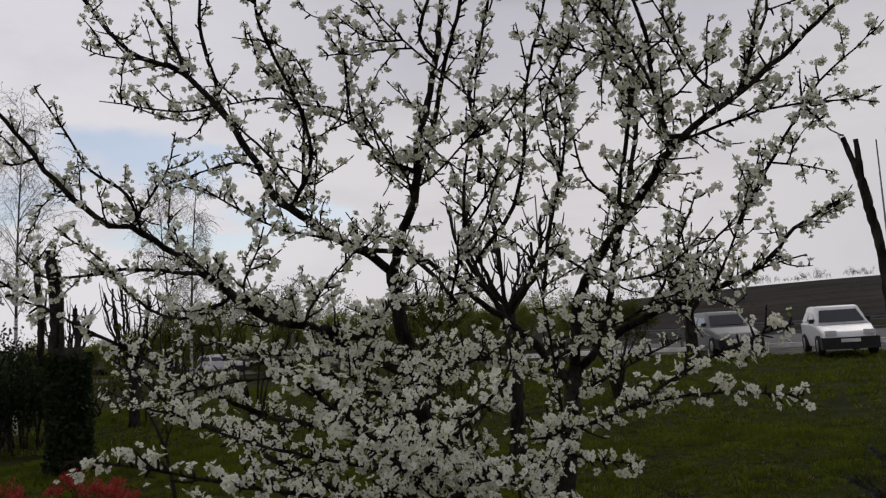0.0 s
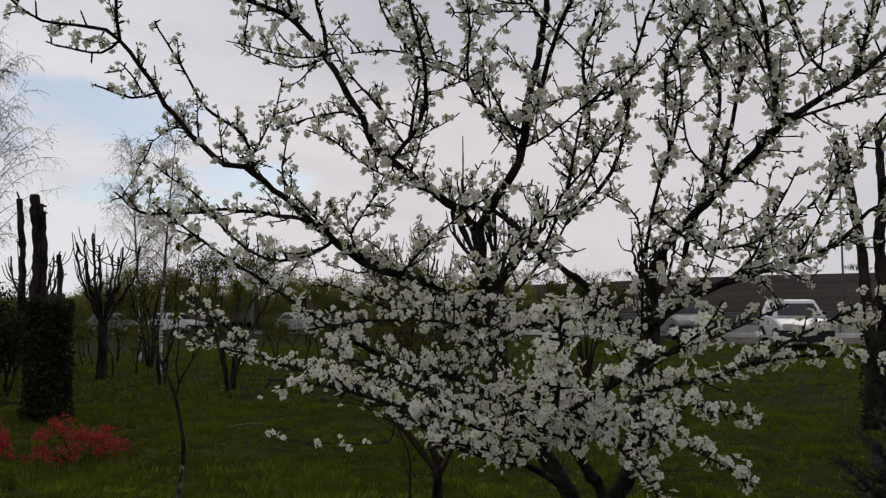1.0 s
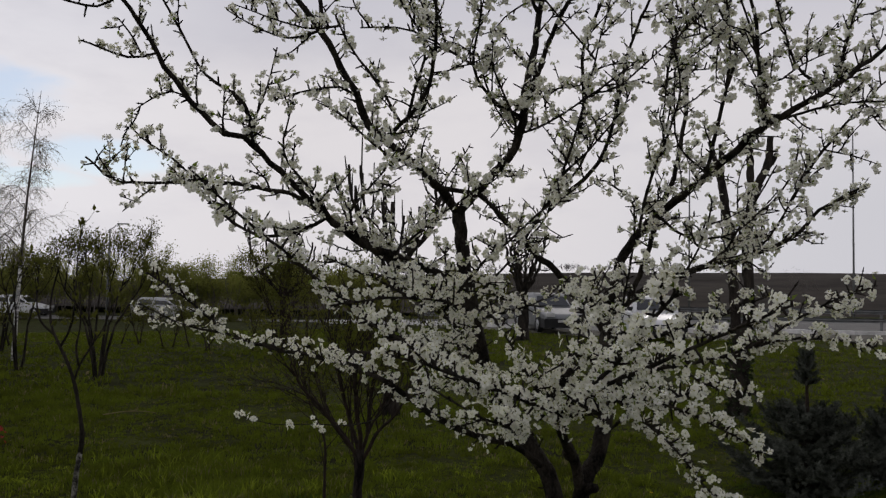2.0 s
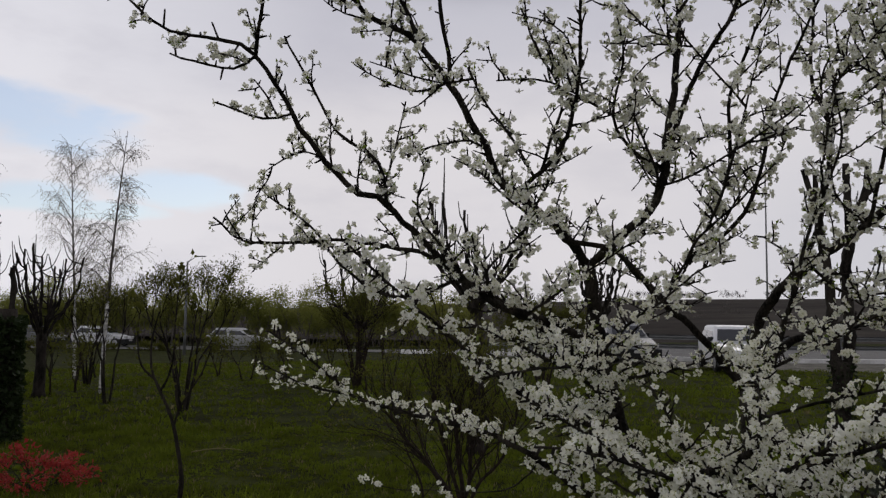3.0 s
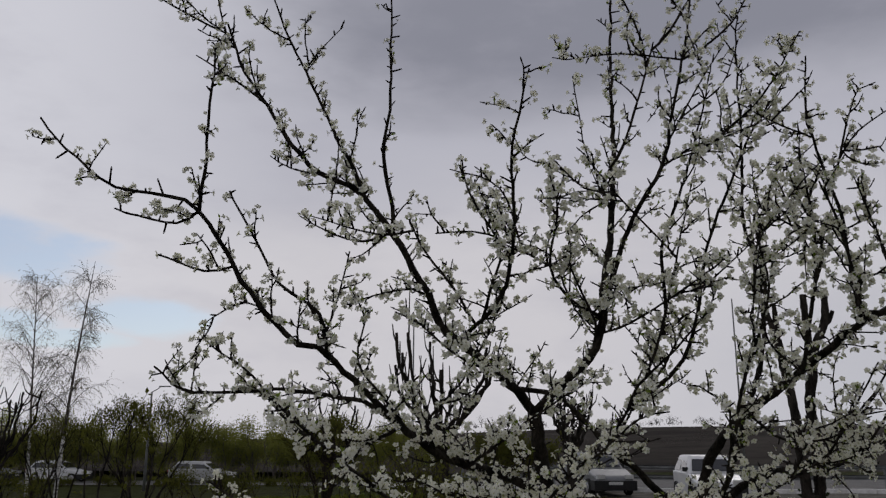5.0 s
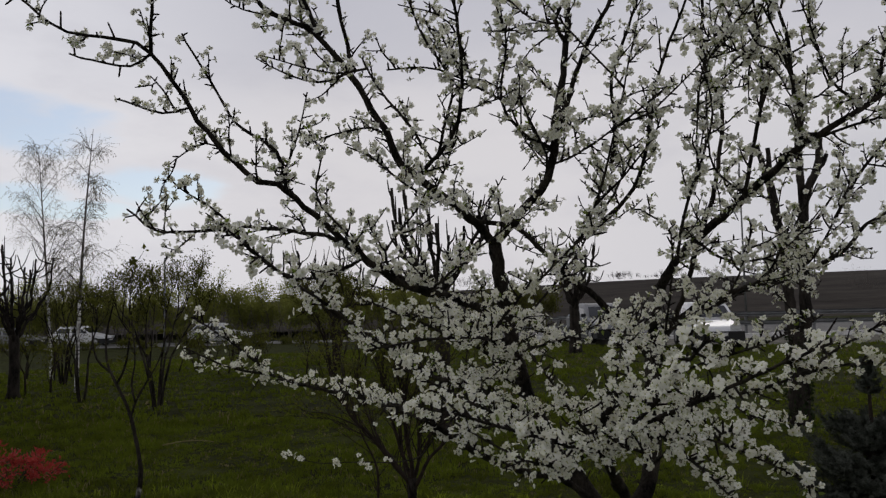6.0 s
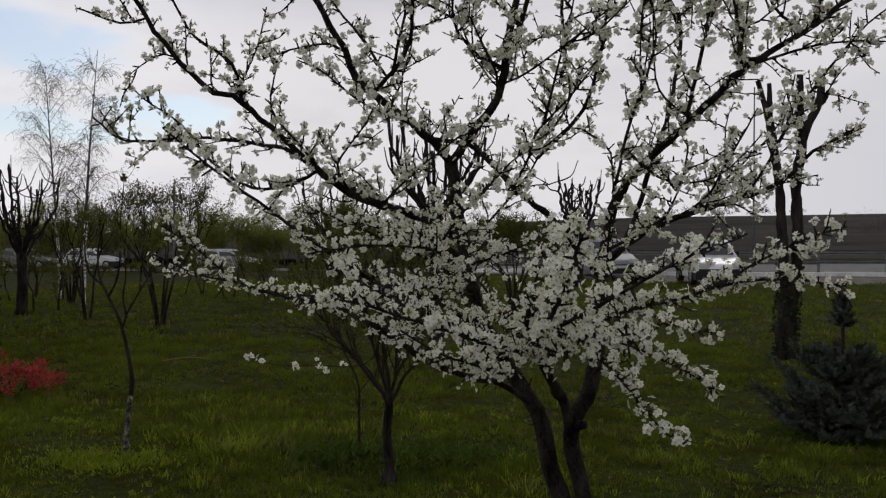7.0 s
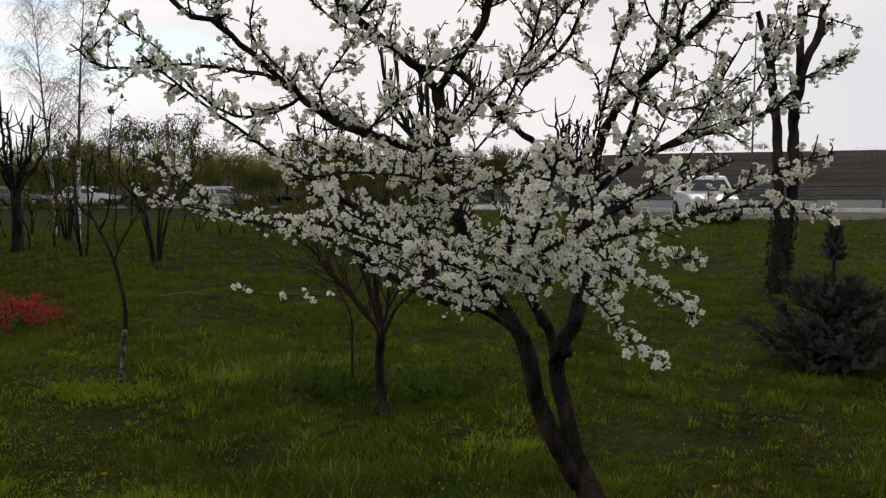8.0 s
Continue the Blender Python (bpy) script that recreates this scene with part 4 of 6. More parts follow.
# blossom round the two stems
limb("branch", 0.007, 0.0025, 1.05, 0.8, (-0.17, 0.36, 1.37), (-0.27, 0.12, 1.42), (-0.39, -0.08, 1.42), (-0.48, -0.2, 1.4), pitch=0.022, long=0.6, bare=0.08)
limb("branch", 0.007, 0.0025, 1.05, 0.8, (-0.02, -0.05, 1.26), (-0.08, -0.15, 1.34), (-0.15, -0.25, 1.44), (-0.21, -0.3, 1.52), pitch=0.022, long=0.6, bare=0.08)
limb("branch", 0.007, 0.0025, 1.05, 0.8, (-0.19, 0.38, 1.48), (-0.1, 0.15, 1.52), (-0.01, 0.0, 1.56), (0.06, -0.1, 1.61), pitch=0.022, long=0.6, bare=0.08)
limb("branch", 0.007, 0.0025, 1.05, 0.8, (-0.22, 0.4, 1.62), (-0.33, 0.15, 1.6), (-0.44, -0.05, 1.61), (-0.53, -0.15, 1.63), pitch=0.022, long=0.6, bare=0.08)
limb("branch", 0.007, 0.0025, 1.05, 0.8, (0.05, 0.05, 1.19), (0.08, -0.15, 1.29), (0.09, -0.25, 1.38), (0.07, -0.3, 1.46), pitch=0.022, long=0.6, bare=0.08)
limb("branch", 0.007, 0.0025, 1.05, 0.8, (-0.11, 0.33, 1.25), (-0.19, 0.1, 1.3), (-0.3, -0.1, 1.31), (-0.41, -0.25, 1.3), pitch=0.022, long=0.6, bare=0.08)


def finish_plum():
    """Twigs, young leaves and blossom. The blossoms on the boughs nearest the path are single parts."""
    g = Geo()
    g.v, g.f, g.m = [PLUM_INV @ p for p in twig_geo.v], twig_geo.f, twig_geo.m
    tagged(part("fine_twig", g, M_TWIG, plum), kind="stuff")
    rng = random.Random(5)
    g = Geo()
    for p, d, s in leaves:
        leaf(g, PLUM_INV @ p, d, s, rng)
    tagged(part("young_leaves", g, M_BUDLEAF, plum, "tiny yellow-green opening leaves"), kind="stuff")
    near = [i for i, b in enumerate(blooms) if b[0].y < -0.55 and b[0].z < 1.7]
    single = set(near[::max(1, len(near) // 290)][:300])
    vs, fs, ms, off = [], [], [], 0
    for i, (p, face, s) in enumerate(blooms):
        k = rng.randrange(len(FLOWERS))
        m = Matrix.Translation(PLUM_INV @ p) @ face.to_track_quat("Z", "Y").to_matrix().to_4x4() @ Matrix.Rotation(rng.uniform(0, 6.3), 4, "Z") @ Matrix.Scale(s, 4)
        if i in single:
            part("blossom", FLOWER_MESHES[k], None, plum, at=m)
            continue
        a = np.array(m)
        vs.append(FLOWER_ARRAYS[k] @ a[:3, :3].T + a[:3, 3])
        fs.extend([tuple(q + off for q in f) for f in FLOWERS[k].f])
        ms.extend(FLOWERS[k].m)
        off += len(FLOWERS[k].v)
    g = Geo()
    g.v, g.f, g.m = np.concatenate(vs).tolist(), fs, ms
    tagged(part("blossoms", g, FLOWER_MATS, plum, "white five-petalled plum blossom with greenish hearts"), kind="stuff")
    print("blossoms", len(blooms), "leaves", len(leaves), "twig faces", len(twig_geo.f))


finish_plum()


# ---- trees and shrubs of the park ----
def grow(geo, p, d, length, r, depth, rng, tips, spread=0.6, up=0.15, kids=(2, 3), shrink=0.72, wiggle=0.18, sides=5):
    """Branches forking again and again; the ends are kept in tips."""
    n = max(3, int(length / 0.12))
    line, v = [p], d.normalized()
    for _ in range(n):
        v = (v + rand_dir(rng) * wiggle + Vector((0, 0, up * 0.3))).normalized()
        line.append(line[-1] + v * (length / n))
    r1 = r * 0.6 if depth else max(0.0018, r * 0.3)
    tube(geo, line, r, r1, sides if depth > 1 else 4 if depth else 3, knobs=0.12, rng=rng)
    if depth == 0:
        tips.append((line[-1], v))
        tips.append((line[len(line) // 2], v))
        return
    for k in range(rng.randint(*kids)):
        w = rand_dir(rng)
        w = (w - v * w.dot(v)).normalized()
        j = len(line) - 1 if k < 2 else rng.randint(max(1, n // 3), n)
        grow(geo, line[j], v + w * spread * rng.uniform(0.5, 1.3) + Vector((0, 0, up)), length * shrink * rng.uniform(0.75, 1.2), r1 if k < 2 else r1 * 0.7, depth - 1, rng, tips, spread, up, kids, shrink, wiggle, sides)


def scatter_leaves(tips, size, per, rng, width=0.5, reach=0.08):
    g = Geo()
    for p, v in tips:
        for _ in range(per):
            d = (v + rand_dir(rng) * 0.9).normalized()
            leaf(g, p + rand_dir(rng) * rng.uniform(0, reach), d, size * rng.uniform(0.6, 1.3), rng, 0, width)
    return g


def small_tree():
    ob = thing("small_tree", -0.65, 2.70, 0, "small bare multi-branched tree with reddish-brown twigs on the lawn", "tree")
    rng, tips, g = random.Random(3), [], Geo()
    tube(g, spline([(0.01, 0, -0.03), (0.005, 0, 0.12), (-0.012, 0, 0.3), (0, 0, 0.45), (0, 0, 0.58)]), 0.036, 0.026, 10, knobs=0.2, rng=rng, flare=0.9)
    part("trunk", g, M_GREYBARK, ob)
    for r, pts in ((0.014, ((0, 0, 0.52), (-0.06, 0, 0.60), (-0.13, -0.02, 0.69), (-0.25, -0.03, 0.85), (-0.36, -0.04, 0.96), (-0.44, -0.04, 1.10))),
                   (0.014, ((0, 0, 0.54), (-0.03, 0.02, 0.64), (-0.07, 0.04, 0.76), (-0.15, 0.06, 1.04), (-0.18, 0.08, 1.25))),
                   (0.015, ((0, 0, 0.55), (0.0, -0.03, 0.68), (-0.03, -0.06, 0.85), (-0.04, -0.08, 1.08), (-0.09, -0.08, 1.3))),
                   (0.013, ((0, 0, 0.54), (0.04, 0.03, 0.66), (0.05, 0.06, 0.82), (0.08, 0.1, 1.05), (0.06, 0.12, 1.3))),
                   (0.012, ((0.01, 0, 0.50), (0.06, -0.02, 0.60), (0.11, -0.03, 0.70), (0.22, -0.03, 0.81), (0.30, -0.02, 0.97), (0.33, 0, 1.15))),
                   (0.010, ((0, 0, 0.47), (-0.05, 0.06, 0.58), (-0.16, 0.12, 0.72), (-0.30, 0.2, 0.82), (-0.42, 0.24, 0.98))),
                   (0.010, ((0, 0, 0.55), (0.06, 0.1, 0.7), (0.16, 0.16, 0.9), (0.2, 0.2, 1.15)))):
        g, line = Geo(), spline(pts)
        tube(g, line, r, r * 0.42, 6, knobs=0.2, rng=rng)
        for k in range(4, len(line)):
            v = (line[k] - line[k - 1]).normalized()
            grow(g, line[k], (v * 0.7 + rand_dir(rng) * 0.7 + Vector((0, 0, 0.5))), rng.uniform(0.14, 0.30), r * 0.38, 2, rng, tips, 0.6, 0.2, (2, 3), 0.7)
        part("branch", g, M_BROWNTWIG, ob)
    tagged(part("bud", scatter_leaves(tips, 0.024, 4, rng), M_OLIVE, ob, "small brownish-green opening buds"), kind="stuff")
    clump = thing("weed_clump", -0.68, 3.15, 0, "low dark green weeds under the small tree", "weeds", kind="stuff")
    g = Geo()
    for _ in range(1600):
        x, y = rng.choice((rng.gauss(-0.36, 0.16), rng.gauss(0.42, 0.30), rng.gauss(0, 0.4))), rng.gauss(0, 0.16)
        leaf(g, Vector((x, y, rng.uniform(0.0, 0.10))), Vector((rng.gauss(0, 0.8), rng.gauss(0, 0.8), 0.9)).normalized(), rng.uniform(0.025, 0.065), rng, 0, 0.4)
    part("leaves", g, M_WEED, clump)
    for pts in (((0, 0, -0.02), (0.0, 0, 0.30), (-0.01, 0, 0.54), (-0.12, 0, 0.79), (-0.2, 0.02, 1.05)), ((0.22, 0.1, -0.02), (0.21, 0.1, 0.3), (0.17, 0.1, 0.6), (0.16, 0.1, 0.95))):
        st = thing("thin_stem", -0.91, 3.3, 0, "thin bare upright stem beside the small tree", "sapling", "thin stems")
        g, t2, line = Geo(), [], spline(pts)
        tube(g, line, 0.012, 0.004, 6, knobs=0.2, rng=rng)
        for k in range(8, len(line), 4):
            grow(g, line[k], rand_dir(rng) * 0.6 + Vector((-0.1, 0, 0.7)), 0.22, 0.004, 1, rng, t2, 0.5, 0.2)
        part("stem", g, M_BROWNTWIG, st)


def sapling():
    ob = thing("sapling", -2.60, 3.30, 0, "slim sapling with pale painted foot and opening leaf tufts", "tree")
    rng, tips = random.Random(8), []
    g = Geo()
    tube(g, spline([(-0.01, 0, -0.02), (0.0, 0, 0.15), (0.01, 0, 0.30), (0.03, 0, 0.44)]), 0.023, 0.0165, 8, knobs=0.28, rng=rng, flare=0.5)
    part("painted_foot", g, surface("chalky_bark", (0.02, 0.018, 0.015), (0.26, 0.25, 0.22), 30, 0.9, 0.5, lo=0.68, hi=0.9), ob, "mottled greyish-white painted foot")
    g = Geo()
    tube(g, spline([(0.03, 0, 0.43), (0.04, 0, 0.54), (0.025, 0, 0.66), (0.0, 0, 0.79), (-0.03, 0, 0.92), (-0.08, 0, 1.05), (-0.16, 0, 1.21), (-0.20, 0, 1.32), (-0.21, 0.02, 1.5), (-0.17, 0.03, 1.7)]), 0.0165, 0.0045, 7, knobs=0.22, rng=rng)
    part("trunk", g, M_GREYBARK, ob)
    for pts in (((-0.03, 0, 0.92), (0.01, 0, 1.04), (0.09, 0, 1.18), (0.16, 0, 1.30), (0.22, 0.02, 1.5)), ((-0.13, 0, 1.15), (-0.08, 0.02, 1.27), (-0.055, 0.03, 1.45), (-0.05, 0.03, 1.73), (-0.02, 0.02, 2.0)), ((-0.17, 0, 1.23), (-0.27, 0, 1.33), (-0.31, 0.02, 1.5), (-0.30, 0.02, 1.72)), ((0.0, 0, 1.02), (-0.01, -0.04, 1.15), (0.02, -0.06, 1.32), (0.0, -0.06, 1.6)), ((0.10, 0, 1.19), (0.09, 0.06, 1.4), (0.11, 0.08, 1.7))):
        g = Geo()
        line = spline(pts)
        tube(g, line, 0.0085, 0.0028, 5, knobs=0.25, rng=rng)
        for k in range(5, len(line), 3):
            d = (rand_dir(rng) + Vector((0, 0, 0.6))).normalized()
            tw = [line[k], line[k] + d * 0.06, line[k] + d * 0.11 + Vector((0, 0, 0.03))]
            tube(g, tw, 0.003, 0.0015, 4, rng=rng)
            tips.append((tw[-1], d))
        part("branch", g, M_GREYBARK, ob)
        tips += [(q, Vector((0, 0, 1))) for q in line[4::4]] + [(line[-1], Vector((0, 0, 1)))] * 3
    tips += [(Vector((-0.02, 0, 2.0)), Vector((0, 0, 0.4)))] * 2
    tagged(part("leaf_tuft", scatter_leaves(tips, 0.045, 3, rng, 0.5, 0.03), M_OLIVE, ob, "small olive-green leaf tufts"), kind="stuff")
    w = thing("weed_clump", -2.72, 3.0, 0, "tall pale weeds at the sapling's foot", "weeds", kind="stuff")
    g = Geo()
    for _ in range(900):
        leaf(g, Vector((rng.gauss(0, 0.35), rng.gauss(0.1, 0.2), rng.uniform(0.0, 0.03))), Vector((rng.gauss(0, 0.8), rng.gauss(0, 0.8), 1)).normalized(), rng.uniform(0.02, 0.05), rng, 0, 0.25)
    for _ in range(5):
        p = Vector((rng.gauss(-0.25, 0.1), rng.gauss(0, 0.1), 0))
        tube(g, spline([p, p + Vector((0.02, 0, 0.15)), p + Vector((rng.uniform(-0.08, 0.08), 0, 0.32))]), 0.004, 0.002, 4, rng=rng)
        for _ in range(8):
            leaf(g, p + Vector((rng.gauss(0, 0.03), 0, 0.32)), rand_dir(rng), 0.03, rng)
    part("leaves", g, M_HERB, w)


def round_shrub(x, y, height, width, seed, label, stems=5, leaf_mat=M_OLIVE, per=3, leaf_size=0.05, twig=M_GREYBARK):
    ob = thing("shrub", x, y, bumps(x, y), label, "shrub", "shrubs on the lawn")
    rng, tips = random.Random(seed), []
    for k in range(stems):
        a = 2 * math.pi * (k + rng.random() * 0.5) / stems
        g = Geo()
        bare = [Vector((0.05 * math.cos(a), 0.05 * math.sin(a), -0.03)), Vector((0.11 * math.cos(a), 0.11 * math.sin(a), height * 0.14)), Vector((width * 0.09 * math.cos(a), width * 0.09 * math.sin(a), height * 0.33))]
        tube(g, spline(bare, 0.08), 0.026, 0.019, 6, knobs=0.15, rng=rng)
        grow(g, bare[-1], Vector((math.cos(a) * width * 0.34, math.sin(a) * width * 0.34, height * 0.6)), height * 0.27, 0.018, 4, rng, tips, 0.6, 0.2, (3, 4), 0.62)
        part("stem", g, twig, ob)
    if per:
        tagged(part("leaves", scatter_leaves(tips, leaf_size, per, rng, 0.5, 0.14), leaf_mat, ob), kind="stuff")


def birch(x, y, height, lean, seed, reach=0.22, dense=4):
    ob = thing("birch", x, y, bumps(x, y), "slender young birch with white bark and drooping fine twigs", "tree", "birches")
    rng, tips = random.Random(seed), []
    line = spline([(0, 0, -0.05), (lean * 0.15, 0, height * 0.25), (lean * 0.5, 0, height * 0.6), (lean, 0.1, height)], 0.25)
    k = max(2, int(len(line) * 0.36))
    g = Geo()
    tube(g, line[:k + 1], 0.05, 0.036, 8, knobs=0.05, rng=rng)
    part("trunk", g, M_BIRCH, ob)
    g = Geo()
    tube(g, line[k:], 0.035, 0.005, 6, knobs=0.08, rng=rng)
    part("upper_trunk", g, M_FARTWIG, ob)
    g = Geo()
    ends = []
    for i in range(k, len(line) - 1):
        for _ in range(dense):
            if rng.random() < 0.35:
                continue
            a = rng.uniform(0, 6.28)
            t = (i - k) / (len(line) - k)
            l = height * reach * (1 - 0.62 * t) * rng.uniform(0.35, 1.15)
            d = Vector((math.cos(a) * 0.6, math.sin(a) * 0.6, 0.9)).normalized()
            br, v = [line[i]], d
            for s in range(6):
                v = (v + rand_dir(rng) * 0.15 - Vector((0, 0, 0.05 * s))).normalized()
                br.append(br[-1] + v * l / 6)
            tube(g, br, 0.012 * (1 - 0.6 * t), 0.003, 4, rng=rng)
            for q in br[2:]:
                for _ in range(4):
                    w, dr = [q], (v * 0.4 + rand_dir(rng) * 0.6).normalized()
                    for s in range(4):
                        dr = (dr + Vector((0, 0, -0.30)) + rand_dir(rng) * 0.22).normalized()
                        w.append(w[-1] + dr * rng.uniform(0.05, 0.13))
                    tube(g, w, 0.0026, 0.0016, 3, rng=rng)
                    ends += [(e, Vector((0, 0, -1))) for e in w[1:]]
    tagged(part("fine_twig", g, M_FARTWIG, ob, "fine hanging twigs"), kind="stuff")
    tagged(part("leaves", scatter_leaves(ends, 0.035, 1, rng, 0.5, 0.03), leafy("catkin" , (0.20, 0.18, 0.13), (0.38, 0.35, 0.26), (0.38, 0.36, 0.26), 0.35), ob, "tiny pale opening leaves and catkins"), kind="stuff")


def pollard(x, y, trunk_h, top, r, seed, label, stems=9, spread=0.9, forked=True, mat=M_GREYBARK):
    """A tree cut back hard: a stout trunk and upright bare arms, sawn off at the same height."""
    ob = thing("pollard_tree", x, y, bumps(x, y), label, "tree", "pollarded trees")
    rng = random.Random(seed)
    g = Geo()
    tube(g, spline([(0, 0, -0.05), (0.02, 0, trunk_h * 0.5), (0, 0.02, trunk_h)], 0.15), r, r * 0.8, 9, knobs=0.14, rng=rng, flare=0.35)
    part("trunk", g, mat, ob)
    for k in range(stems):
        a = 2 * math.pi * (k + rng.random() * 0.6) / stems
        o = Vector((math.cos(a), math.sin(a), 0)) * spread * rng.uniform(0.35, 1)
        h = top * rng.uniform(0.82, 1.0)
        g = Geo()
        line = spline([(0, 0, trunk_h * rng.uniform(0.85, 0.98)), tuple(o * 0.55 + Vector((0, 0, trunk_h + (h - trunk_h) * 0.3))), tuple(o * 0.9 + Vector((0, 0, trunk_h + (h - trunk_h) * 0.65))), tuple(o + Vector((0, 0, h)))], 0.12)
        line = [q + rand_dir(rng) * r * 0.22 if 0 < n < len(line) - 1 else q for n, q in enumerate(line)]
        tube(g, line, r * 0.30, r * 0.17, 6, knobs=0.45, rng=rng)
        if forked:
            for _ in range(6):
                j = rng.randint(len(line) // 4, len(line) - 2)
                d = (rand_dir(rng) + Vector((0, 0, 0.9))).normalized()
                l = (h - trunk_h) * rng.uniform(0.15, 0.4)
                tube(g, spline([line[j], line[j] + d * l * 0.6, line[j] + d * l * 0.9 + Vector((0, 0, l * 0.5))], 0.08), r * 0.13, r * 0.06, 5, knobs=0.3, rng=rng)
        part("arm", g, mat, ob)


def cut_tree():
    ob = thing("cut_tree", 4.12, 8.15, 0, "tall tree cut back to bare upright sawn stems", "tree")
    rng = random.Random(21)
    ivy = Geo()
    for name, pts, r0, r1 in (("trunk", ((0.02, 0, -0.05), (0.02, 0, 0.3), (0.05, 0, 0.8), (0.07, 0, 1.18)), 0.140, 0.115),
                              ("stem", ((0.0, 0, 1.05), (-0.03, 0, 1.5), (-0.05, 0.02, 2.0), (-0.08, 0.02, 2.37), (-0.14, 0.02, 2.7), (-0.20, 0.02, 3.12)), 0.066, 0.050),
                              ("stem", ((-0.19, 0.02, 3.05), (-0.26, 0.02, 3.3), (-0.36, 0.02, 3.64)), 0.042, 0.032),
                              ("stub", ((-0.19, 0.02, 3.05), (-0.20, 0.02, 3.3), (-0.22, 0.0, 3.60)), 0.036, 0.03),
                              ("stem", ((0.14, 0, 1.05), (0.17, 0, 1.5), (0.16, 0.02, 2.0), (0.15, 0.02, 2.37), (0.21, 0.02, 2.67), (0.22, 0.02, 2.9)), 0.074, 0.062),
                              ("stem", ((0.22, 0.02, 2.85), (0.20, 0.02, 3.1), (0.19, 0.02, 3.72)), 0.052, 0.042),
                              ("stem", ((0.23, 0.02, 2.85), (0.31, 0, 3.1), (0.43, 0, 3.36), (0.47, 0, 3.72)), 0.055, 0.042),
                              ("stub", ((0.40, 0, 3.28), (0.49, 0, 3.36), (0.55, 0, 3.5)), 0.03, 0.027)):
        g = Geo()
        line = spline(pts, 0.07)
        line = [q + rand_dir(rng) * r0 * 0.08 if 0 < n < len(line) - 1 else q for n, q in enumerate(line)]
        tube(g, line, r0, r1, 12, knobs=0.2, rng=rng, flare=0.3 if name == "trunk" else 0)
        part(name, g, M_GREYBARK, ob)
        if name == "trunk":
            for q in line:
                for _ in range(34):
                    a = rng.uniform(0, 6.28)
                    o = Vector((math.cos(a), math.sin(a), 0))
                    leaf(ivy, q + o * r0 * rng.uniform(0.95, 1.1) + Vector((0, 0, rng.uniform(-0.06, 0.06))), (o + rand_dir(rng)).normalized(), rng.uniform(0.03, 0.06), rng, 0, 0.8)
    tagged(part("ivy", ivy, M_DARKLEAF, ob, "dark ivy on the lower trunk"), kind="stuff")


def ivy_stump():
    ob = thing("ivy_tree", -6.5, 8.0, 0, "stout cut-back tree wrapped in dark ivy", "tree")
    rng = random.Random(31)
    g = Geo()
    tube(g, spline([(0, 0, -0.05), (0, 0, 0.8), (0.0, 0, 1.72)], 0.15), 0.22, 0.19, 12, knobs=0.12, rng=rng, flare=0.2)
    part("trunk", g, M_GREYBARK, ob)
    for x0, x1, h, r in ((-0.40, -0.46, 3.02, 0.048), (-0.20, -0.24, 3.08, 0.068), (-0.10, -0.11, 2.85, 0.038), (0.12, 0.13, 2.25, 0.040), (-0.24, -0.14, 2.95, 0.035)):
        g = Geo()
        line = spline([(x0, 0, 1.5), ((x0 + x1) / 2 + 0.02, 0.02, (h + 1.5) / 2), (x1, 0, h)], 0.07)
        line = [q + rand_dir(rng) * r * 0.18 if 0 < n < len(line) - 1 else q for n, q in enumerate(line)]
        tube(g, line, r, r * 0.8, 9, knobs=0.35, rng=rng)
        for _ in range(4):
            k = rng.randint(len(line) // 3, len(line) - 1)
            d = (rand_dir(rng) + Vector((0, 0, 0.8))).normalized()
            tube(g, [line[k], line[k] + d * r * 1.2, line[k] + d * r * 2.2], r * 0.32, r * 0.2, 5, knobs=0.3, rng=rng)
        part("stem", g, M_GREYBARK, ob)
    g = Geo()
    for _ in range(4200):
        a, z = rng.uniform(0, 6.28), rng.uniform(0.0, 1.62)
        o = Vector((math.cos(a), math.sin(a), 0))
        leaf(g, o * (0.255 + 0.06 * noise.noise((a * 1.5, z * 3, 2))) * rng.uniform(0.93, 1.1) + Vector((0, 0, z)), (o * 0.6 + rand_dir(rng) + Vector((0, 0, -0.3))).normalized(), rng.uniform(0.04, 0.09), rng, 0, 0.85)
    tagged(part("ivy", g, M_DARKLEAF, ob, "dense dark ivy"), kind="stuff")


def red_bush(x, y, size, seed):
    ob = thing("red_bush", x, y, bumps(x, y), "low rounded bush with bright red young leaves", "bush", "red bushes")
    rng, tips = random.Random(seed), []
    for k in range(10):
        a = k * 0.63 + rng.random() * 0.5
        g = Geo()
        grow(g, Vector((0, 0, -0.02)), Vector((math.cos(a), math.sin(a), rng.uniform(0.25, 1.1))), size * 0.30, 0.009, 3, rng, tips, 0.7, 0.02, (2, 3), 0.72)
        part("stem", g, M_BROWNTWIG, ob)
    tagged(part("leaves", scatter_leaves([q for q in tips if q[0].z > 0.04], 0.045, 5, rng, 0.45, 0.06), M_RED, ob), kind="stuff")


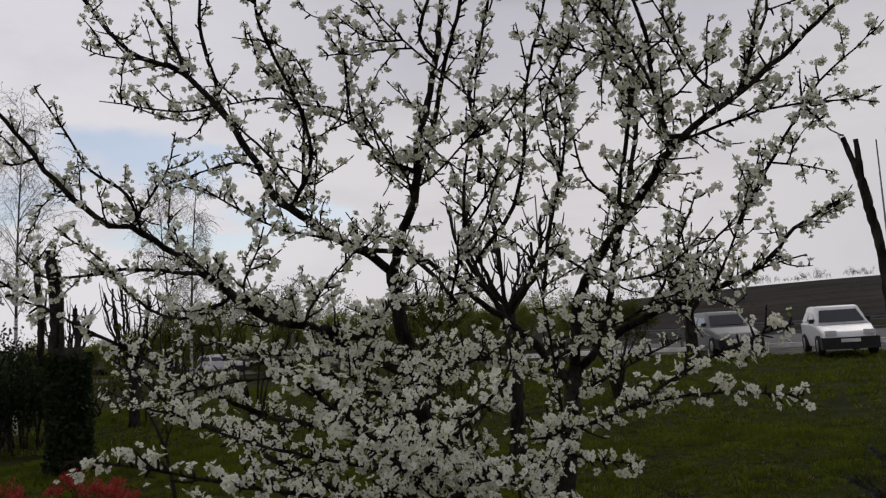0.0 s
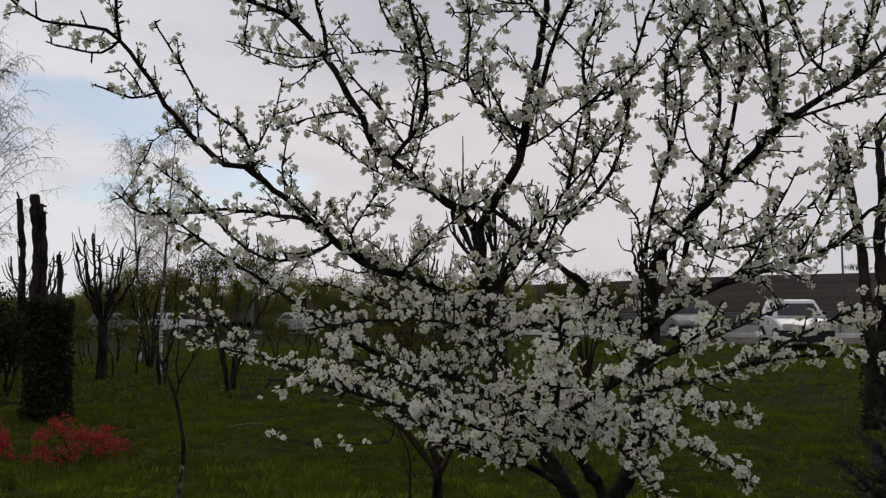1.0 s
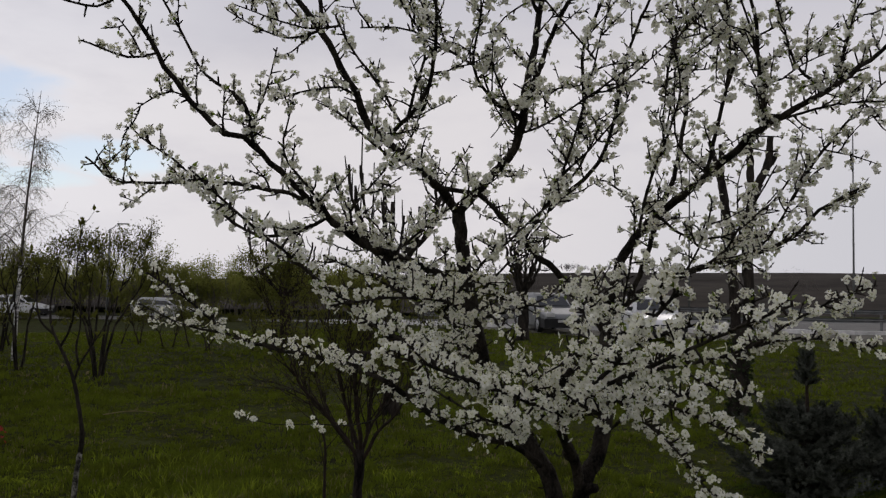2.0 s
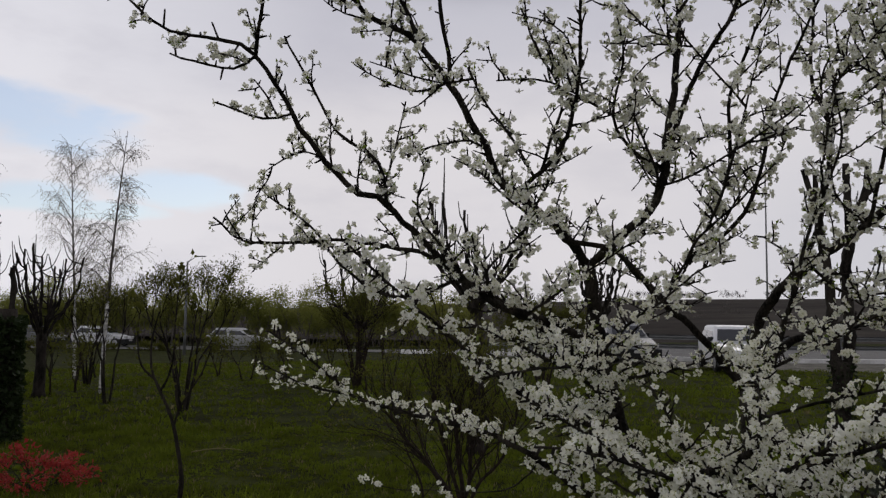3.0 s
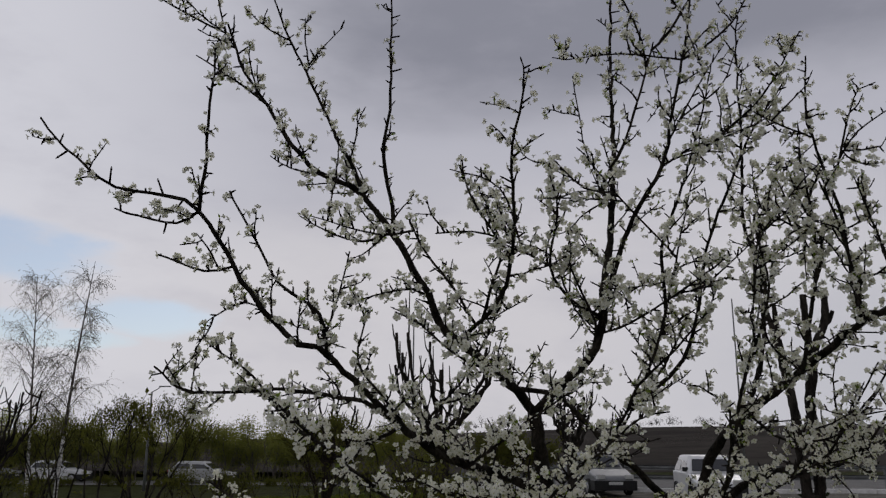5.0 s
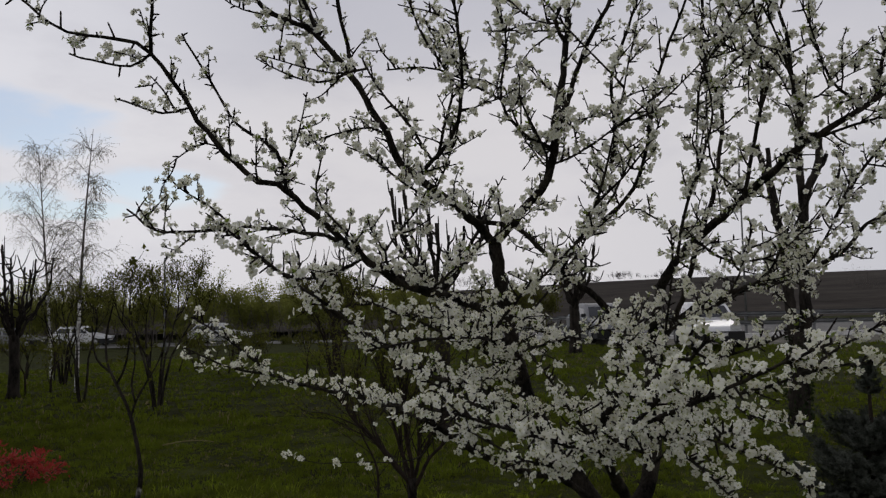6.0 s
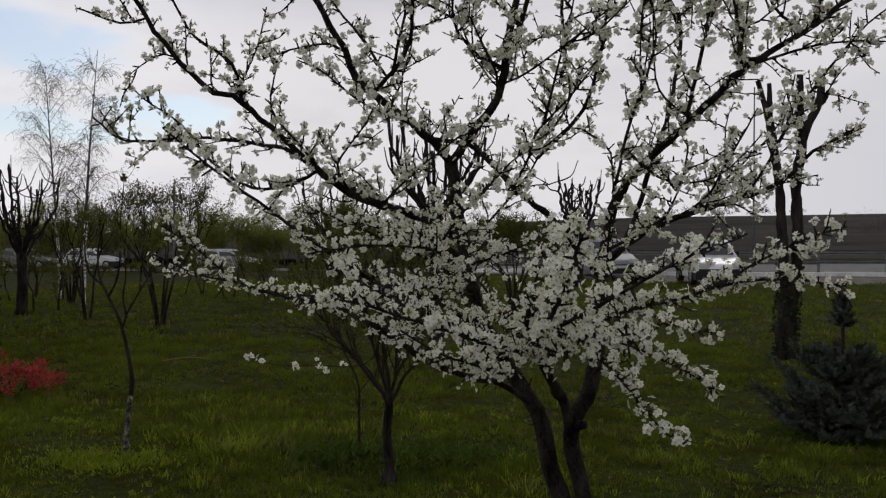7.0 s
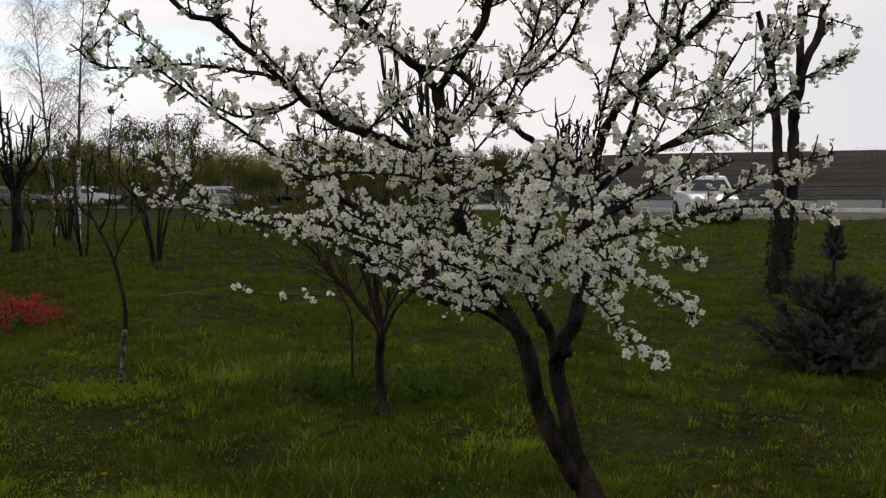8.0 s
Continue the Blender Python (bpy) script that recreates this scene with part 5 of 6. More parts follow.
def spruce(x, y, height, width, seed, label):
    ob = thing("spruce", x, y, bumps(x, y), label, "conifer", "young spruces")
    rng = random.Random(seed)
    g = Geo()
    tube(g, spline([(0, 0, -0.03), (0.01, 0, height * 0.5), (0, 0, height * 0.93)], 0.1), 0.032, 0.008, 7, knobs=0.08, rng=rng)
    part("trunk", g, M_BROWNTWIG, ob)

    def spray(geo, line, r):
        """Needles all round a twig."""
        for a, b in zip(line, line[1:]):
            t = (b - a).normalized()
            for _ in range(int((b - a).length / 0.0026)):
                p = a.lerp(b, rng.random())
                d = rand_dir(rng)
                d = (d - t * d.dot(t) * 0.7 + t * 0.5).normalized()
                s = d.cross(t).normalized() * 0.0046
                e = p + d * r * rng.uniform(0.7, 1.2)
                geo.add([p - s, p + s, e], [(0, 1, 2)], 1)

    def bough(z, a, l, rise, r):
        d = Vector((math.cos(a), math.sin(a), rise))
        line = [Vector((0, 0, z))]
        for s in range(6):
            d = (d + Vector((0, 0, 0.07 * s - 0.10)) + rand_dir(rng) * 0.07).normalized()
            line.append(line[-1] + d * l / 6)
        g = Geo()
        tube(g, line, 0.007, 0.003, 4, rng=rng)
        spray(g, line[2:], r)
        for n, (q, q2) in enumerate(zip(line[1:], line[2:])):
            t = (q2 - q).normalized()
            for sgn, u in ((-1, 0.0), (1, 0.17), (-1, 0.33), (1, 0.5), (-1, 0.67), (1, 0.83)):
                sd = (t * 0.8 + t.cross(Vector((0, 0, 1))) * sgn * rng.uniform(0.4, 0.9) + Vector((0, 0, rng.uniform(-0.35, 0.35)))).normalized()
                m = max(0.05, l * rng.uniform(0.18, 0.36) * (1 - 0.1 * n))
                o = q.lerp(q2, u)
                spray(g, [o, o + sd * m * 0.5, o + sd * m + Vector((0, 0, m * 0.12))], r * 0.95)
        part("bough", g, [M_BROWNTWIG, M_NEEDLE], ob, smooth=False)

    # whorls of boughs, shorter and steeper towards the top, then a bare neck
    for w in range(8):
        f = w / 7
        z = height * (0.05 + 0.44 * f)
        reach = width * 0.5 * (1.02 - 0.55 * f ** 1.8)
        n = 14 - w // 2
        for k in range(n):
            a = 2 * math.pi * (k + rng.uniform(-0.3, 0.3)) / n + w * 0.9
            bough(z + rng.uniform(-0.035, 0.035), a, reach * rng.uniform(0.42, 1.22), 0.10 + 0.5 * f, 0.028)
    for w in range(5):
        for k in range(4):
            bough(height * (0.74 + 0.045 * w), k * 1.57 + w, 0.085 - 0.012 * w, 0.5 + 0.1 * w, 0.017)
    g = Geo()
    spray(g, [Vector((0, 0, height * 0.74)), Vector((0, 0, height * 0.94)), Vector((0, 0, height))], 0.013)
    part("leader", g, [M_BROWNTWIG, M_NEEDLE], ob, smooth=False)


def thicket(name, spots, label, leaf_mat, twig_mat, per, leaf_size, seed, category="trees", stems=5, base=None):
    """Far woods and hedges, too dense to count."""
    rng, tips, g = random.Random(seed), [], Geo()
    for x, y, h, w in spots:
        for _ in range(stems):
            a = rng.uniform(0, 6.28)
            k = rng.uniform(0.6, 1.1)
            grow(g, Vector((x + rng.uniform(-w, w) * 0.6, y + rng.uniform(-w, w) * 0.6, base(x, y) if base else -0.9 if y > 30 else -0.05)), Vector((math.cos(a) * w * 0.45, math.sin(a) * w * 0.45, h)), h * 0.30 * k, 0.02 + h * 0.003, 3, rng, tips, 0.6, 0.25, (2, 4), 0.75)
    ob = tagged(part(name, g, twig_mat), label, category, kind="stuff")
    part("foliage", scatter_leaves(tips, leaf_size, per, rng, 0.6, leaf_size * 5), leaf_mat, ob)


thicket("road_edge_brush", [(-31 + i * 1.9 + 0.5 * math.sin(i * 2.9), kerb_y(-31 + i * 1.9) - 1.2, 0.55 + 0.2 * math.sin(i * 1.7), 1.0) for i in range(13)], "low dark brush along the edge of the road", M_OLIVE, M_BROWNTWIG, 5, 0.07, 78, "brush", 6, base=lambda x, y: bumps(x, y) - 0.05)
small_tree()
sapling()
cut_tree()
ivy_stump()
red_bush(-4.60, 5.45, 0.66, 4)
red_bush(-5.7, 5.2, 0.7, 5)
spruce(2.88, 3.95, 1.19, 1.15, 6, "young blue-grey spruce with a bare-necked leader on the lawn")
spruce(3.85, 4.3, 0.9, 1.1, 9, "young blue-grey spruce, low and broad")
birch(-11.9, 14.2, 7.4, 0.3, 43, 0.26, 5)
birch(-8.27, 15.2, 5.7, 0.3, 41, 0.15, 3)
birch(-11.16, 20.2, 6.5, -0.45, 42, 0.30, 5)
round_shrub(-5.3, 11.6, 2.7, 2.6, 51, "tall many-stemmed shrub with dark twigs and first leaves", 6, per=3, leaf_size=0.040)
round_shrub(-7.2, 13.0, 2.4, 1.6, 52, "slim dark shrub beside the birches", 3, per=2, leaf_size=0.035)
round_shrub(-9.6, 17.5, 2.6, 2.0, 53, "dark twiggy shrub among the birches", 6, per=2, leaf_size=0.04)
round_shrub(-3.0, 17.0, 2.6, 2.4, 54, "twiggy brownish shrub in the middle of the lawn", 8, per=2, twig=M_BROWNTWIG)
round_shrub(1.1, 14.7, 2.1, 2.2, 55, "dense rusty-brown twiggy shrub in the middle of the lawn", 10, per=3, twig=M_BROWNTWIG)
pollard(-9.2, 14.4, 1.3, 3.2, 0.12, 61, "pollarded tree with upright bare arms at the lawn's edge")
pollard(-0.45, 8.0, 1.9, 3.15, 0.10, 62, "pollarded tree with a crown of short bare forking arms", 11, 0.95)
pollard(-3.2, 19.0, 1.4, 3.2, 0.12, 65, "pollarded tree with a wide crown of bare arms", 10, 1.3)
pollard(3.85, 24.0, 1.5, 3.6, 0.2, 63, "pollarded tree near the road", 8, 0.9)
pollard(-11.5, 15.5, 1.4, 3.0, 0.11, 64, "pollarded tree at the edge of the park", 7, 0.7)
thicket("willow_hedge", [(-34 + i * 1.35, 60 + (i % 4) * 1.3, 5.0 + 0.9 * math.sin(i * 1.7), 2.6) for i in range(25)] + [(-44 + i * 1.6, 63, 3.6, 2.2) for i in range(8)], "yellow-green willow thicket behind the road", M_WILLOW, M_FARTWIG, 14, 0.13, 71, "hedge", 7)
thicket("roadside_trees", [(-70 + i * 3.2, 84 + 6 * math.sin(i * 2.3), 4.6 + 1.4 * math.sin(i * 1.3), 2.4) for i in range(36)], "hazy line of bare trees far behind the road", M_FARTWIG, M_FARTWIG, 2, 0.09, 72)
thicket("hill_brush", [(2 + i * 1.7, 112 - 0.15 * (2 + i * 1.7) + 4 * math.sin(i * 1.9), max(0.5, 1.5 + 0.9 * math.sin(i * 2.6) * math.sin(i * 0.7)) * (1 - 0.02 * i), 2.4) for i in range(26)], "dark leafless brush along the top of the field", M_BROWNTWIG, M_BROWNTWIG, 1, 0.06, 76, "brush", 7, base=lambda x, y: 4.0 + 0.02 * x)
thicket("dark_hedge", [(-8.7 - 0.75 * i, 10.6 + (i % 3) * 0.5, 2.0 + 0.3 * math.sin(i * 2.2), 0.9) for i in range(6)], "dense dark green hedge at the edge of the park", M_DARKLEAF, M_GREYBARK, 10, 0.075, 77, "hedge", 7)
thicket("edge_hedge", [(-17 + i * 1.0, 16.5 + (i % 4) * 1.4, 2.0 + 0.5 * math.sin(i * 2.1), 1.2) for i in range(7)], "dark hedge at the edge of the park", M_OLIVE, M_GREYBARK, 3, 0.07, 73, "hedge")
thicket("young_shrubs", [(-8.8 + i * 0.75, 15.5 + (i * 7 % 5) * 1.3, 1.9 + 0.4 * math.sin(i * 2.7), 1.0) for i in range(0, 11, 2)], "low twiggy shrubs with first olive leaves behind the lawn", M_OLIVE, M_BROWNTWIG, 4, 0.055, 74, "shrubs", 3)


# ---- vehicles ----
def car(name, x, y, turn, paint, label, length=3.9, width=1.65, height=1.44, boxy=0.0):
    ob = thing(name, x, y, bumps(x, y) + 0.05, label, "car", "parked cars", turn=turn)
    L, W, H = length / 2, width / 2, height
    # side outline of the body from the nose (-x) to the tail, with half widths
    low = [(-L, 0.36, 0.80), (-L + 0.04, 0.56, 0.84), (-L + 0.20, 0.69, 0.90), (-L * 0.50, 0.88, 0.97), (-L * 0.1, 0.93, 1.0), (L * 0.6, 0.94, 1.0), (L - 0.06, 0.92, 0.93), (L, 0.6, 0.88), (L - 0.03, 0.36, 0.86)]
    bm = bmesh.new()
    rings = []
    for s in (-1, 1):
        rings.append([bm.verts.new((px, s * W * pw, pz * H / 1.44)) for px, pz, pw in low] + [bm.verts.new((L - 0.1, s * W * 0.86, 0.2)), bm.verts.new((-L + 0.1, s * W * 0.8, 0.2))])
    n = len(rings[0])
    for i in range(n):
        bm.faces.new((rings[0][i], rings[0][(i + 1) % n], rings[1][(i + 1) % n], rings[1][i]))
    bm.faces.new(rings[0][::-1])
    bm.faces.new(rings[1])
    bmesh.ops.recalc_face_normals(bm, faces=bm.faces)
    bmesh.ops.bevel(bm, geom=[e for e in bm.edges], offset=0.075, segments=3, affect="EDGES", profile=0.6)
    for f in bm.faces:
        f.smooth = True
    body = part("body", bm, paint, ob)
    # cabin
    bm = bmesh.new()
    z0, roof = 0.90 * H / 1.44, H
    front, back = -L * (0.42 + boxy * 0.1), L * 0.90
    base = [(front, W * 0.93), (back, W * 0.90)]
    top = [(-L * (0.08 + boxy * 0.06), W * 0.74), (L * 0.68, W * 0.74)]
    vs = [bm.verts.new((px, s * w, z)) for (px, w), z in ((base[0], z0), (base[1], z0), (top[1], roof), (top[0], roof)) for s in (-1, 1)]
    for q in ((0, 1, 7, 6), (2, 4, 5, 3), (6, 7, 5, 4), (0, 6, 4, 2), (1, 3, 5, 7)):
        bm.faces.new([vs[i] for i in q])
    bmesh.ops.recalc_face_normals(bm, faces=bm.faces)
    bmesh.ops.bevel(bm, geom=[e for e in bm.edges if not e.is_boundary], offset=0.13, segments=4, affect="EDGES", profile=0.6)
    for f in bm.faces:
        f.smooth = True
    cab = part("cabin", bm, paint, ob)

    def pane(nm, quad, out):
        a, b, c, d = [Vector(q) for q in quad]
        mid = (a + b + c + d) / 4
        g = Geo()
        v = [q.lerp(mid, 0.12) + Vector(out) * 0.012 for q in (a, b, c, d)]
        g.add(v + [q - Vector(out) * 0.02 for q in v], [(0, 1, 2, 3), (4, 7, 6, 5), (0, 4, 5, 1), (1, 5, 6, 2), (2, 6, 7, 3), (3, 7, 4, 0)])
        part(nm, g, M_GLASS, cab, smooth=False)

    f0, f1, b0, b1 = base[0][0], top[0][0], base[1][0], top[1][0]
    w0, w1 = base[0][1], top[0][1]
    pane("windscreen", ((f0, -w0 * 0.93, z0 + 0.04), (f0, w0 * 0.93, z0 + 0.04), (f1, w1 * 0.93, roof - 0.03), (f1, -w1 * 0.93, roof - 0.03)), (-0.8, 0, 0.6))
    pane("rear_window", ((b0, w0 * 0.9, z0 + 0.06), (b0, -w0 * 0.9, z0 + 0.06), (b1, -w1 * 0.92, roof - 0.04), (b1, w1 * 0.92, roof - 0.04)), (0.9, 0, 0.4))
    for s in (-1, 1):
        mid0, mid1 = (f0 + b0) * 0.46, (f1 + b1) * 0.46
        pane("side_window", ((f0 + 0.12, s * w0, z0 + 0.04), (mid0, s * w0, z0 + 0.04), (mid1, s * w1, roof - 0.08), (f1 + 0.02, s * w1, roof - 0.08)), (0, s * 0.95, 0.25))
        pane("side_window", ((mid0 + 0.05, s * w0, z0 + 0.04), (b0 - 0.12, s * w0 * 0.98, z0 + 0.04), (b1 - 0.02, s * w1, roof - 0.08), (mid1 + 0.05, s * w1, roof - 0.08)), (0, s * 0.95, 0.25))
        g = Geo()
        box(g, f0 + 0.22, f0 + 0.36, s * W - 0.05 * s - 0.06, s * W - 0.05 * s + 0.10, z0 + 0.04, z0 + 0.17)
        part("mirror", g, M_BLACK, ob, smooth=False)
        g = Geo()
        box(g, -L + 0.0, -L + 0.13, s * W * 0.62 - 0.16, s * W * 0.62 + 0.14, 0.60, 0.74)
        part("headlight", g, M_LAMP, ob, smooth=False)
        g = Geo()
        box(g, L - 0.09, L + 0.005, s * W * 0.75 - 0.08, s * W * 0.75 + 0.08, 0.62, 0.86)
        part("tail_light", g, M_RED, ob, smooth=False)
    g = Geo()
    box(g, -L - 0.05, -L + 0.5, -W * 0.93, W * 0.93, 0.20, 0.54)
    part("front_bumper", g, M_BLACK, ob, "dark lower bumper", smooth=False)
    g = Geo()
    box(g, -L - 0.065, -L - 0.04, -0.26, 0.26, 0.40, 0.50)
    part("number_plate", g, M_KERB, ob, "blank pale plate", smooth=False)
    g = Geo()
    box(g, L - 0.15, L + 0.04, -W * 0.88, W * 0.88, 0.24, 0.55)
    part("rear_bumper", g, M_BLACK, ob, smooth=False)
    for px in (-L * 0.64, L * 0.64):
        for s in (-1, 1):
            wheel = part("wheel", Geo(), M_TYRE, ob, at=pose(px, s * (W - 0.11), 0.30))
            for nm, ra, rb, half, mat in (("tyre", 0.30, 0.19, 0.10, M_TYRE), ("rim", 0.19, 0.04, 0.085, M_RIM)):
                g, k = Geo(), 20
                vv = [Vector((r * math.cos(2 * math.pi * i / k), h, r * math.sin(2 * math.pi * i / k))) for r, h in ((rb, -half * 0.8), (ra * 0.93, -half), (ra, -half * 0.7), (ra, half * 0.7), (ra * 0.93, half), (rb, half * 0.8)) for i in range(k)]
                g.add(vv, [(j * k + i, j * k + (i + 1) % k, (j + 1) * k + (i + 1) % k, (j + 1) * k + i) for j in range(5) for i in range(k)])
                g.add([Vector((0, s * half * 0.6, 0))] + vv[5 * k:] if s > 0 else [Vector((0, s * half * 0.6, 0))] + vv[:k], [(0, i + 1, (i + 1) % k + 1) for i in range(k)])
                part(nm, g, mat, wheel)


car("hatchback", 8.40, 25.0, 84, M_WHITEPAINT, "white older hatchback with a dark bumper standing by the road", 3.7, 1.66, 1.46, 0.5)
car("hatchback", 5.8, 30.0, 97, M_SILVER, "silver-grey car standing by the road", 4.2, 1.7, 1.5)
car("estate_car", -16.2, 56.4, 172, M_PALESILVER, "silver estate car standing at the roadside", 4.4, 1.75, 1.45, 0.4)
car("hatchback", -26.4, 57.3, 176, M_WHITEPAINT, "pale car standing far along the road", 4.1, 1.7, 1.45)
car("hatchback", -31.6, 57.8, 178, M_SILVER, "grey car standing far along the road", 4.1, 1.7, 1.45)


# ---- roadside poles and lamps ----
def pole(x, y, h, label, arm=0.0):
    ob = thing("street_lamp" if arm else "utility_pole", x, y, bumps(x, y), label, "lamp post" if arm else "pole")
    g = Geo()
    tube(g, [Vector((0, 0, -0.1)), Vector((0, 0, h * 0.5)), Vector((0, 0, h))], 0.09, 0.05, 8)
    part("mast", g, M_STEEL, ob)
    if arm:
        g = Geo()
        tube(g, spline([(0, 0, h - 0.02), (0.25, 0, h + 0.12), (arm, 0, h + 0.3)], 0.2), 0.028, 0.022, 6)
        part("arm", g, M_STEEL, ob)
        g = Geo()
        box(g, arm - 0.1, arm + 0.55, -0.09, 0.09, h + 0.28, h + 0.34)
        part("lantern", g, M_STEEL, ob, smooth=False)


pole(-16.35, 45, 5.4, "grey street lamp with a short bent arm", 0.5)
pole(36.0, 60, 14.5, "tall thin grey pole beyond the road")
pole(22.75, 60, 13.0, "tall thin grey pole beyond the road")
pole(-1.85, 60, 11.8, "tall thin grey pole behind the road")


# ---- grass ----
LUSH = ((-2.2, 0.75, 0.95, 0.55), (-1.2, 0.3, 0.65, 0.35), (-2.65, 3.15, 0.45, 0.22), (0.0, 0.1, 0.35, 0.15), (-1.75, 3.4, 0.3, 0.12), (1.5, 0.2, 0.5, 0.2), (-3.4, 2.0, 0.5, 0.2), (0.1, 2.0, 0.3, 0.12))
WEEDY = ((-1.05, 3.15, 0.28, 0.16), (-0.2, 3.4, 0.45, 0.2), (-0.55, 2.75, 0.3, 0.14), (2.9, 4.0, 0.7, 0.4), (4.1, 8.0, 0.6, 0.4), (-0.3, 1.2, 0.6, 0.3), (1.2, 2.3, 0.6, 0.3), (-2.2, 0.1, 0.5, 0.2))


def inside(x, y, spots):
    return any(((x - a) / c) ** 2 + ((y - b) / d) ** 2 < 1 + 0.8 * noise.noise((x * 3, y * 3, 5)) for a, b, c, d in spots)


def build_grass():
    """Tufts of blades over the lawn, dense near the path and thinner away from it, with lush and weedy patches."""
    rng = random.Random(77)
    kinds = {"grass": ([], []), "dry_grass": ([], []), "lush_grass": ([], []), "weedy_grass": ([], [])}
    for x0, x1, y0, y1, tufts, blades, h, w in ((-3.6, 3.4, -1.0, 1.6, 11500, 19, 0.048, 0.0021), (-5.0, 4.8, 1.6, 5.0, 17000, 13, 0.046, 0.0028), (-8, 8, 5.0, 10.0, 16500, 9, 0.048, 0.0055), (-15, 15, 10.0, 31, 21000, 6, 0.066, 0.014)):
        for _ in range(tufts):
            cx, cy = rng.uniform(x0, x1), rng.uniform(y0, y1)
            if cy > kerb_y(cx) - (4.4 if cx > 5 else 0.3):
                continue
            k = 0.5 + 0.8 * noise.noise((cx * 0.9, cy * 0.9, 0.4)) + 0.8 * noise.noise((cx * 2.6, cy * 2.6, 3.0)) + 0.5 * noise.noise((cx * 0.28, cy * 0.28, 9.0))
            big = h * min(1.9, 0.45 + max(0.0, k)) * rng.uniform(0.6, 1.4)
            main = "lush_grass" if cy < 5 and inside(cx, cy, LUSH) and rng.random() < 0.75 else "weedy_grass" if inside(cx, cy, WEEDY) and rng.random() < 0.7 else "lush_grass" if cy < 5 and rng.random() < 0.04 else "grass"
            big *= 1.4 if main == "lush_grass" else 1.0
            straw = rng.random() < 0.07
            wide = w * (1.5 if main == "lush_grass" else 1.0)
            for _ in range(blades):
                x, y = cx + rng.gauss(0, big * 0.42), cy + rng.gauss(0, big * 0.42)
                hh = big * rng.uniform(0.5, 1.3)
                a = rng.uniform(0, 6.28)
                s = Vector((math.cos(a) * wide, math.sin(a) * wide, 0))
                p = Vector((x, y, bumps(x, y) - 0.01))
                lean = Vector((rng.gauss((x - cx) * 7, 0.35), rng.gauss((y - cy) * 7, 0.35), 0)) * hh
                mid = p + lean * 0.35 + Vector((0, 0, hh * 0.6))
                tip = p + lean + Vector((0, 0, hh * 0.95))
                tv, tf = kinds["dry_grass" if straw and rng.random() < 0.6 else main]
                o = len(tv)
                tv.extend((tuple(p - s), tuple(p + s), tuple(mid + s * 0.75), tuple(mid - s * 0.75), tuple(tip)))
                tf.extend(((o, o + 1, o + 2, o + 3), (o + 3, o + 2, o + 4)))
    for name, mat, label in (("grass", M_GRASS, "uneven tufted green lawn grass"), ("dry_grass", M_STRAW, "pale dry blades among the lawn grass"), ("lush_grass", M_HERB, "lush yellow-green patches of fresh grass"), ("weedy_grass", M_WEED, "darker green tufts of weedy grass")):
        g = Geo()
        g.v, g.f = kinds[name]
        g.m = [0] * len(g.f)
        tagged(part(name, g, mat, smooth=False), label, "grass", kind="stuff")


